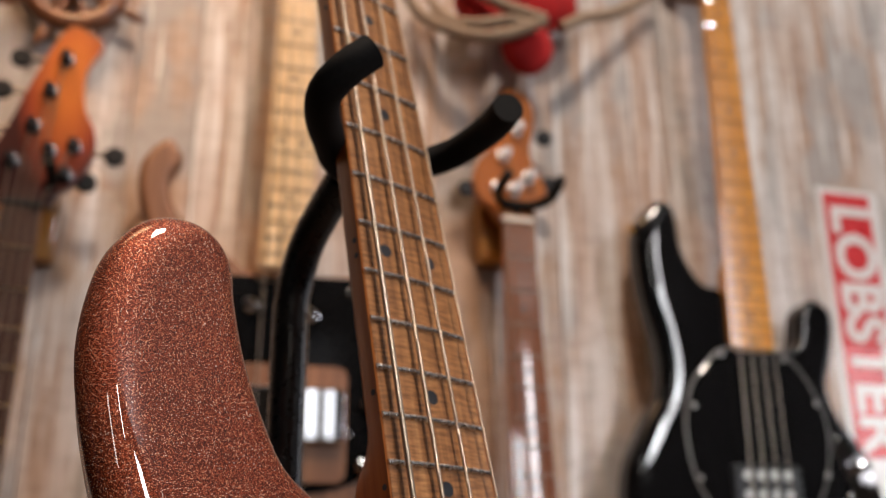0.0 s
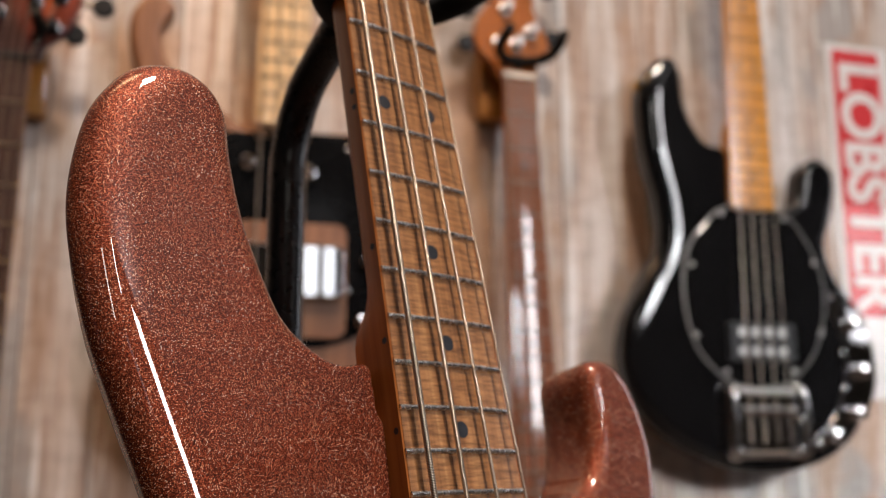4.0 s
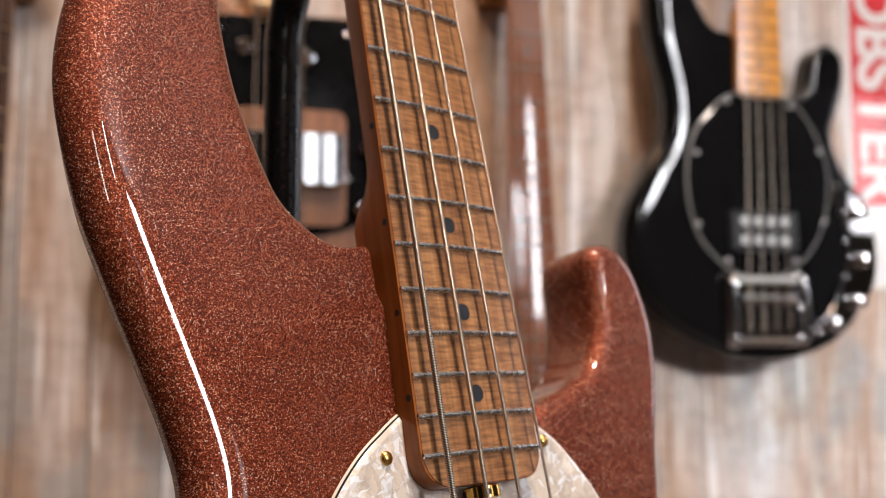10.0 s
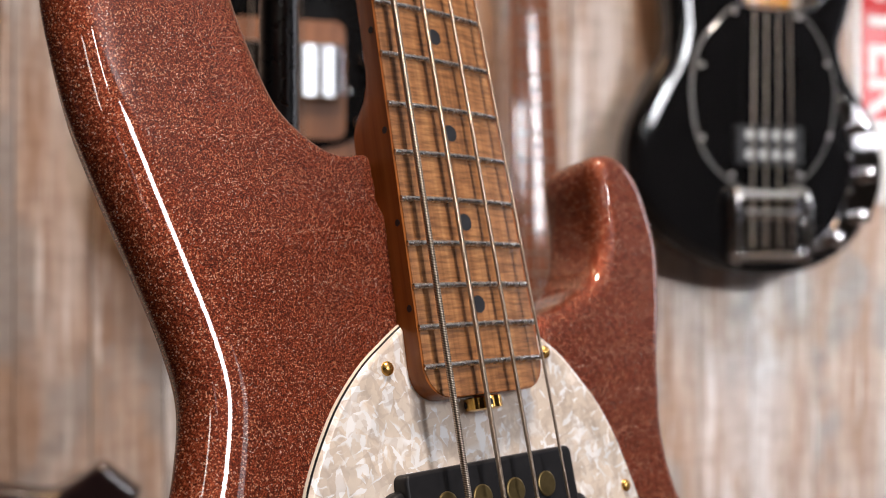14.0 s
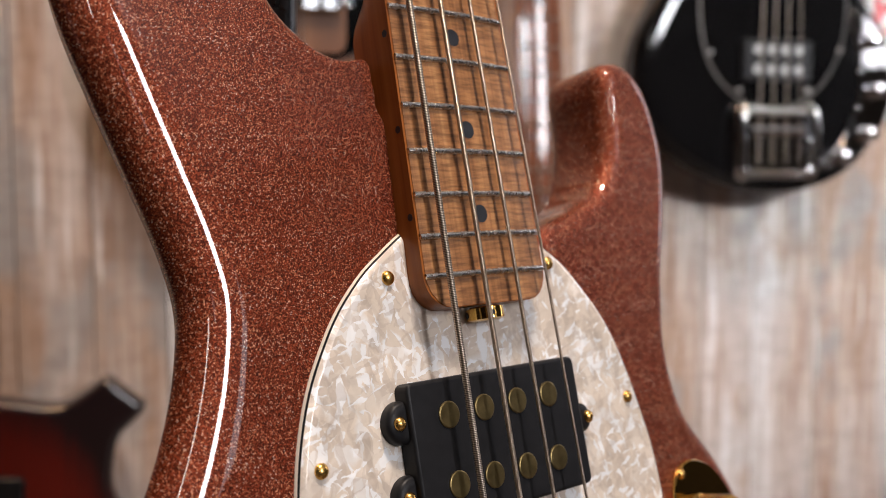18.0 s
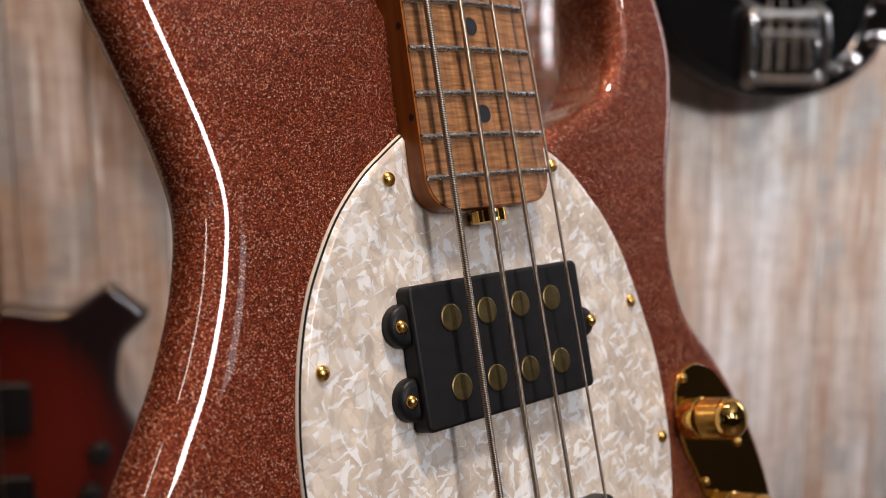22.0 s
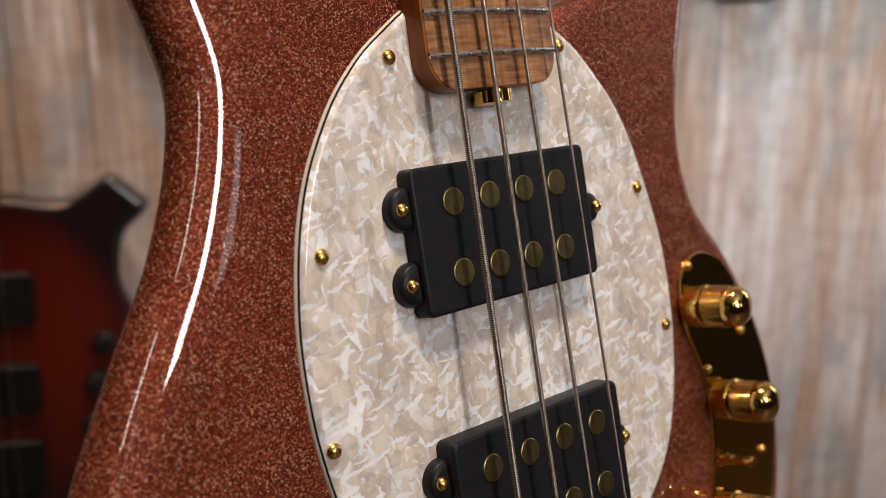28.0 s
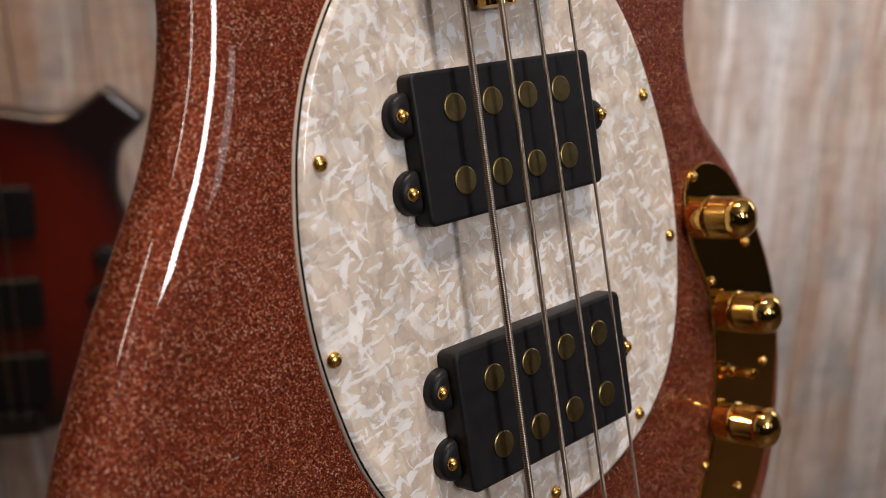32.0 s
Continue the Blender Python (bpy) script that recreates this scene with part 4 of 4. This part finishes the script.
def black_bass():
    b = thing("bass_guitar", pose(0.581, HANG, 0.870), "gloss black electric bass with amber maple neck on a boarded wall", "bass guitar", "basses on the wall")
    out = [(-34, 334), (-48, 338), (-62, 347), (-83, 384), (-88, 430), (-95, 450), (-108, 454), (-128, 440), (-145, 406), (-143, 332), (-126, 255), (-127, 204), (-151, 160),
           (-176, 111), (-183, 59), (-167, 8), (-135, -28), (-77, -59), (-15, -75), (59, -70), (119, -44), (164, 11), (176, 67), (161, 123), (126, 173), (113, 213), (124, 250), (133, 285), (132, 318),
           (109, 334), (86, 318), (78, 285), (70, 266), (52, 260), (34, 258)]
    part("body", body_bm(spline(mm(out), 200), lambda x, y, z: (x, 0.012 + y, z), 0.015, 0.004, 0.0, 0.0), BLACK_GLOSS, b)
    neck = board_and_frets(b, 0.254, 21, AMBER, AMBER, CHROME)
    hs = head(neck, [(-20, 868), (-24, 890), (-38, 905), (-42, 935), (-40, 980), (-34, 1030), (-20, 1062), (0, 1070), (18, 1055), (26, 1020), (32, 960), (34, 910), (24, 888), (20, 868)], AMBER)
    for x, z, k in ((-0.026, 0.925, -0.05), (-0.026, 0.97, -0.05), (-0.022, 1.015, -0.045), (0.018, 0.93, 0.045)):
        tuner(hs, x, z, CHROME, k, CHROME)
    g = spline(mm([(-33, 256), (-60, 240), (-92, 200), (-101, 143), (-87, 80), (-47, 40), (-1, 29), (48, 41), (88, 90), (100, 158), (83, 210), (56, 246), (33, 256)]), 100)
    guard = part("pickguard", slab(g, [(0.0012, 0), (0.0003, 0.0006), (0.0003, 0.0012)], lambda x, y, z: (x, 0.0095 + y, z)), BLACK_GLOSS, b)
    part("grey_ply", slab(g, [(0.0003, 0.0006), (-0.0022, 0.0010), (-0.0026, 0.0024)], lambda x, y, z: (x, 0.0095 + y, z)), GREY_PLASTIC, guard, "grey rim of the black pickguard")
    for x, z in ((-44, 247), (-89, 180), (-88, 92), (-48, 48), (48, 50), (92, 100), (88, 190), (47, 246)):
        screw(guard, x / 1000, z / 1000, 0.0095, 0.0034, NICKEL)
    pk = part("pickup", slab(rect_outline(-0.046, 0.048, 0.061, 0.109, 0.004), [(0.001, 0), (0, 0.001), (0, 0.008)], lambda x, y, z: (x, 0.002 + y, z)), BLACK_PLASTIC, b)
    for z in (0.073, 0.097):
        for x in (-0.0285, -0.0095, 0.0095, 0.0285):
            part("pole_piece", slab(disc_outline(x, z, 0.0058, 14), [(0.0004, -0.0008), (0, 0.001)], lambda a, d, c: (a, 0.002 + d, c)), NICKEL, pk)
    br = part("bridge", slab(rect_outline(-0.052, 0.052, -0.058, 0.030, 0.006), [(0.0005, 0), (0, 0.0006), (0, 0.004)], lambda x, y, z: (x, 0.008 + y, z)), CHROME, b, "heavy chrome bridge")
    for s in (-1, 1):
        part("bridge_flank", tube([tuple(q) for q in spline([(s * 0.040, 0.004, 0.030), (s * 0.047, -0.002, 0.027), (s * 0.0505, -0.004, 0.010), (s * 0.0515, -0.004, -0.020), (s * 0.0505, -0.002, -0.050), (s * 0.045, 0.004, -0.056)], 20, False)], 0.0052, 14), BRIGHT_CHROME, br)
    part("bridge_rail", tube([(-0.038, -0.001, 0.024), (0.038, -0.001, 0.024)], 0.0045, 12), NICKEL, br)
    part("tail_rail", tube([(-0.044, 0.001, -0.052), (0.044, 0.001, -0.052)], 0.0045, 12), BRIGHT_CHROME, br)
    for x in (-0.0285, -0.0095, 0.0095, 0.0285):
        sd = part("saddle", tube([(x - 0.008, 0.0, 0.0), (x + 0.008, 0.0, 0.0)], 0.0060, 14), CHROME, br)
        part("saddle_screw", tube([(x, 0.002, -0.004), (x, 0.002, -0.045)], 0.0022, 8), CHROME, sd)
    for x, z in ((-0.045, -0.047), (0.045, -0.047), (-0.046, -0.01), (0.046, -0.01)):
        screw(br, x, z, -0.003, 0.0045, CHROME)
    pl = spline(mm([(106, 156), (118, 153), (146, 126), (168, 84), (168, 30), (142, -12), (92, -44), (70, -46), (72, -36), (98, -14), (116, 22), (126, 76), (112, 122), (104, 142)]), 70)
    plate = part("control_plate", slab(pl, [(0.0008, 0), (0, 0.0008), (0, 0.002)], lambda x, y, z: (x, 0.0102 + y, z)), CHROME, b, "curved chrome control plate")
    for x, z in ((0.140, 0.112), (0.148, 0.052), (0.137, -0.002), (0.100, -0.030)):
        part("control_knob", lathe([(0.0092, 0), (0.0095, 0.001), (0.0090, 0.011), (0.0078, 0.0135), (0.004, 0.0145), (0, 0.0147)], (x, 0.010, z), (x, -1, z), 24), CHROME, plate)
    for x, z in ((0.112, 0.146), (0.154, 0.085), (0.122, 0.030), (0.08, -0.040), (0.122, 0.075)):
        screw(plate, x, z, 0.010, 0.0032, CHROME)
    part("strap_button", lathe([(0.006, 0), (0.004, 0.004), (0.004, 0.008), (0.007, 0.011), (0.005, 0.013)], (-0.136, 0.030, 0.415), (-1.140, 0.030, 0.415), 14), GOLD, b)
    wall_strings(b, 4, -0.04, DULL_STRING)


def red_bass():
    red = burst("red_burst_lacquer", (0.125, 0.0065, 0.0022), (0.075, 0.004, 0.002), (0.008, 0.003, 0.004), (0.0245, 0.05), (0.155, 0.20))
    orange = burst("orange_burst_lacquer", (0.54, 0.145, 0.020), (0.24, 0.034, 0.008), (0.035, 0.005, 0.003), (0.026, 1.03), (0.062, 0.17))
    b = thing("bass_guitar", pose(-0.3365, HANG, 0.3675, 0, 2, 0), "dark red sunburst bass with black pickups and orange headstock", "bass guitar", "basses on the wall")
    out = [(-30, 230), (-60, 245), (-92, 300), (-122, 328), (-146, 308), (-140, 240), (-124, 180), (-140, 100), (-166, 30), (-165, -40), (-130, -104), (-60, -136), (-6, -141), (40, -133), (110, -108),
           (156, -60), (170, -5), (160, 50), (132, 98), (119, 126), (117, 150), (122, 182), (134, 196), (149, 213), (143, 220), (112, 245), (106, 244), (88, 230), (68, 219), (42, 219), (28, 222)]
    part("body", slab(spline(mm(out), 150) + np.array((0.0245, 0)), rounding(0.009, 0.038), lambda x, y, z: (x, 0.012 + y, z)), red, b)
    neck = board_and_frets(b, 0.216, 24, ROSEWOOD, WALNUT, BRONZE, dots=False, nut_mat=BLACK_PLASTIC)
    hs = head(neck, [(24, 868), (34, 885), (50, 900), (63, 931), (62, 962), (47, 992), (42, 1035), (57, 1075), (40, 1088), (17, 1094), (2, 1066), (-11, 1027), (-28, 968), (-42, 920), (-40, 885), (-24, 868)], orange)
    for x, z, k in ((0.019, 1.048, -0.022), (0.008, 1.005, -0.036), (-0.004, 0.959, -0.05), (0.017, 0.932, None), (0.042, 0.941, 0.076), (-0.02, 0.915, -0.06), (0.038, 0.905, 0.05)):
        tuner(hs, x, z, BLACK_METAL, k, BLACK_PLASTIC)
    # added gold beads stand in for glints at the right ends of the frets
    for n in range(1, 25):
        z, w = fret_z(n), half_width(fret_z(n))
        part("fret_glint", tube([(w - 0.0035, 0.0008, z), (w - 0.0004, 0.0012, z)], 0.0016, 8), GOLD, neck)
    for z0, z1 in ((0.093, 0.148), (-0.006, 0.049), (-0.098, -0.037)):
        part("pickup", slab(rect_outline(-0.0235, 0.0575, z0, z1, 0.008), [(0.002, 0), (0.0005, 0.001), (0, 0.003), (0, 0.010)], lambda x, y, z: (x, 0.003 + y, z)), BLACK_PLASTIC, b)
    for x, z in ((0.1225, 0.069), (0.1135, 0.024), (0.1075, -0.024)):
        part("control_knob", lathe([(0.0115, 0), (0.012, 0.002), (0.0105, 0.014), (0.009, 0.016), (0, 0.0165)], (x, 0.012, z), (x, -1, z), 24), BLACK_PLASTIC, b)
    part("bridge", box(-0.035, 0.045, -0.004, 0.012, -0.13, -0.102, 0.003), BLACK_METAL, b)
    wall_strings(b, 5, -0.11, DULL_STRING, 0.032, 0.018)
    for i, (x, z) in enumerate(((-0.020, 0.915), (-0.004, 0.959), (0.008, 1.005), (0.019, 1.048), (0.042, 0.941))):
        part("string_end", tube([(-0.018 + 0.009 * i, -0.0015, SCALE), (x, 0.000, z)], 0.0009, 6), DULL_STRING, b)


def walnut_bass():
    b = thing("bass_guitar", pose(-0.020, HANG, 0.895), "walnut bass with black pickguard and pale maple neck on the wall", "bass guitar", "basses on the wall")
    out = [(-30, 283), (-64, 302), (-114, 338), (-131, 364), (-134, 392), (-124, 408), (-122, 418), (-130, 430), (-137, 441), (-148, 436), (-162, 420), (-170, 400), (-168, 365), (-156, 325), (-146, 280), (-140, 220), (-150, 160), (-170, 90), (-172, 20), (-145, -45),
           (-80, -85), (0, -95), (80, -88), (140, -50), (160, 10), (150, 80), (125, 140), (115, 200), (124, 260), (126, 300), (112, 322), (96, 312), (84, 290), (40, 286)]
    part("body", slab(spline(mm(out), 150), rounding(0.009, 0.040), lambda x, y, z: (x, 0.012 + y, z)), WALNUT, b)
    neck = board_and_frets(b, 0.286, 20, PALE_MAPLE, PALE_MAPLE, BRONZE)
    hs = head(neck, [(-20, 868), (-28, 890), (-44, 910), (-46, 960), (-40, 1030), (-20, 1070), (5, 1062), (28, 1000), (34, 920), (24, 888), (20, 868)], PALE_MAPLE)
    for z in (0.92, 0.96, 1.0, 1.04):
        tuner(hs, -0.02, z, CHROME, -0.05, CHROME)
    g = spline(mm([(-60, 277), (0, 281), (60, 283), (92, 282), (103, 262), (106, 220), (112, 150), (106, 80), (78, 48), (0, 36), (-66, 52), (-88, 130), (-84, 220), (-74, 266)]), 90)
    guard = part("pickguard", slab(g, [(0.0012, 0), (0.0, 0.0008), (0, 0.0026)], lambda x, y, z: (x, 0.0095 + y, z)), MATT_GUARD, b)
    # a raised panel stands in for body wood bared by a cutout
    part("cutout_wood", slab(rect_outline(-0.046, 0.076, 0.050, 0.178, 0.012), [(0.0008, 0), (0, 0.0006), (0, 0.002)], lambda x, y, z: (x, 0.0083 + y, z)), WALNUT, guard, "bare walnut in a cutout of the guard")
    part("pickup", slab(rect_outline(-0.046, 0.072, 0.092, 0.152, 0.006), [(0.003, 0), (0.001, 0.001), (0, 0.004), (0, 0.012)], lambda x, y, z: (x, -0.004 + y, z)), CHROME, b, "chrome pickup cover")
    for x, z in ((-0.037, 0.243), (0.031, 0.236)):
        part("thumb_screw", lathe([(0.0085, 0), (0.0085, 0.004), (0.006, 0.006), (0.006, 0.012), (0.004, 0.014)], (x, 0.0095, z), (x, -1, z), 18), CHROME, guard)
    for x, z in ((0.101, 0.137), (0.096, 0.068)):
        part("control_knob", lathe([(0.0105, 0), (0.0105, 0.012), (0.009, 0.015), (0, 0.0165)], (x, 0.0095, z), (x, -1, z), 24), CHROME, guard)
    for x, z in ((76, 266), (79, 103), (-66, 262)):
        screw(guard, x / 1000, z / 1000, 0.0095, 0.0036, CHROME)
    part("bridge", box(-0.042, 0.042, -0.002, 0.012, -0.04, 0.02, 0.003), CHROME, b)
    wall_strings(b, 4, -0.02, DULL_STRING)


def brown_bass():
    brown = burst("tobacco_burst_lacquer", (0.30, 0.12, 0.03), (0.14, 0.05, 0.016), (0.02, 0.008, 0.005), (0, 0.1), (0.16, 0.25))
    b = thing("bass_guitar", pose(0.275, HANG - 0.050, 0.417, -5, 0, 1.5), "brown-necked bass with roasted headstock and chrome tuners on the wall", "bass guitar", "basses on the wall")
    part("body", slab(spline(mm(BODY), 140) * 0.97, rounding(0.010, 0.040, 0.009), lambda x, y, z: (x, 0.012 + y, z)), brown, b)
    neck = board_and_frets(b, 0.2305, 22, RED_BROWN, NECK_SIDE, DULL_STRING)
    hs = head(neck, [(21, 868), (28, 884), (44, 905), (47, 920), (38, 945), (28, 970), (33, 1000), (38, 1020), (36, 1055), (20, 1068), (-6, 1066), (-19, 1040), (-20, 1005), (-26, 975), (-46, 950), (-53, 925), (-48, 900), (-28, 882), (-21, 868)], NECK_SIDE)
    for x, z, k in ((-0.011, 0.961, -0.05), (-0.022, 0.913, -0.052), (0.022, 0.933, 0.048), (0.001, 0.913, None), (0.010, 1.004, 0.045)):
        tuner(hs, x, z, NICKEL, k, BLACK_PLASTIC)
    part("pickup", slab(rect_outline(-0.044, 0.044, 0.06, 0.11, 0.004), [(0.001, 0), (0, 0.001), (0, 0.010)], lambda x, y, z: (x, 0.002 + y, z)), BLACK_PLASTIC, b)
    part("bridge", box(-0.042, 0.042, -0.002, 0.012, -0.04, 0.02, 0.003), CHROME, b)
    wall_strings(b, 4, -0.02, DULL_STRING)


black_bass()
red_bass()
walnut_bass()
brown_bass()
for hx, hz in ((0.275, 1.290), (-0.315, 1.245), (-0.020, 1.775), (0.581, 1.750)):
    hanger(hx, hz, "varnished wooden block with padded black guitar yoke on the wall")


# ---- sign, wheel, plush ----
def sign():
    y = WALL_Y - 0.001
    s = thing("sign", pose(0.820, y, 1.19), "red and white glossy sign with upright lettering on the boards", "sign")
    part("paper", box(-0.046, 0.062, -0.003, 0.0, -0.30, 0.217, 0.0008), SIGN_WHITE, s)
    part("red_field", box(-0.036, 0.045, -0.0042, -0.0028, -0.185, 0.208, 0.0005), SIGN_RED, s)
    cu = bpy.data.curves.new("lettering", "FONT")
    cu.body = "LOBSTER"
    cu.align_x, cu.align_y = "LEFT", "CENTER"
    cu.size, cu.extrude, cu.offset = 0.092, 0.0004, 0.0030
    cu.space_character = 1.02
    cu.materials.append(SIGN_WHITE)
    ob = new("lettering", cu)
    ob.parent = s
    ob.matrix_basis = pose(0.0045, -0.0047, 0.191) @ pose(0, 0, 0, 90, 0, 0) @ pose(0, 0, 0, 0, 0, -90) @ Matrix.Diagonal((0.98, 1, 1, 1))


def ship_wheel():
    w = thing("ship_wheel", pose(-0.290, 0.825, 1.548), "small brown wooden ship wheel hung on the boards", "ship wheel")
    ring = [(0.052 * math.cos(a), 0.052 * math.sin(a)) for a in np.linspace(0, 2 * math.pi, 40, endpoint=False)]
    pts = [(x, 0, z) for x, z in ring] + [(ring[0][0], 0, ring[0][1])]
    part("rim", tube(pts, 0.0125, 10, False), WHEEL_WOOD, w)
    part("hub", lathe([(0.018, 0), (0.018, 0.012), (0.012, 0.018), (0, 0.02)], (0, 0.008, 0), (0, -1, 0), 20), WHEEL_WOOD, w)
    for k in range(8):
        a = 2 * math.pi * (k + 0.5) / 8
        c, n = math.cos(a), math.sin(a)
        part("spoke", tube([(r * c, 0, r * n) for r in (0.012, 0.03, 0.052, 0.066, 0.074, 0.084, 0.093)], [0.004, 0.005, 0.006, 0.004, 0.0065, 0.006, 0.003], 10), WHEEL_WOOD, w)


def plush():
    p = thing("plush_toy", pose(0.285, 0.79, 1.58), "red plush toy tangled in natural rope above the headstock", "plush toy")

    def blob(name, cx, cy, cz, rx, ry, rz, mat):
        bm = bmesh.new()
        bmesh.ops.create_icosphere(bm, subdivisions=3, radius=1.0)
        for v in bm.verts:
            k = 1 + 0.10 * noise.noise(v.co * 1.7 + Vector((cx, cy, cz)) * 30) + 0.03 * noise.noise(v.co * 9)
            v.co = Vector((cx + v.co.x * rx * k, cy + v.co.y * ry * k, cz + v.co.z * rz * k))
        return part(name, smooth(bm, 180), mat, p)

    blob("claw", 0.012, 0, -0.045, 0.036, 0.025, 0.040, RED_PLUSH)
    blob("body", 0.02, 0.01, 0.045, 0.075, 0.035, 0.060, RED_PLUSH)
    blob("claw", -0.055, 0.005, 0.015, 0.034, 0.025, 0.045, RED_PLUSH)
    blob("tail", 0.02, 0.015, 0.12, 0.05, 0.03, 0.07, RED_PLUSH)
    part("eye", lathe([(0.006, 0), (0.005, 0.003), (0, 0.005)], (0.0, -0.028, 0.022), (0, -1, 0.022), 14), BLACK_PLASTIC, p)
    for path, r in (([(-0.115, -0.01, 0.065), (-0.075, -0.03, 0.015), (-0.03, -0.036, -0.008), (0.022, -0.045, -0.026)], 0.0085),
                    ([(0.022, -0.045, -0.026), (-0.02, -0.036, -0.046), (-0.06, -0.03, -0.056), (-0.10, -0.012, -0.042), (-0.14, 0.01, -0.008), (-0.165, 0.02, 0.05)], 0.0085),
                    ([(0.012, -0.040, -0.034), (-0.03, -0.036, -0.030), (-0.07, -0.026, -0.036), (-0.11, -0.005, -0.018), (-0.135, 0.015, 0.05)], 0.0075),
                    ([(0.055, -0.02, -0.018), (0.09, -0.015, 0.006), (0.15, 0.01, 0.040), (0.23, 0.03, 0.10)], 0.0085)):
        part("rope", tube([tuple(q) for q in spline(path, 26, False)], r, 10), ROPE, p)


WHEEL_WOOD = wood("dark_turned_wood", (0.08, 0.025, 0.008), (0.15, 0.050, 0.016), (0.21, 0.078, 0.028), 20, 60, 0.4, 0.3)
sign()
ship_wheel()
plush()
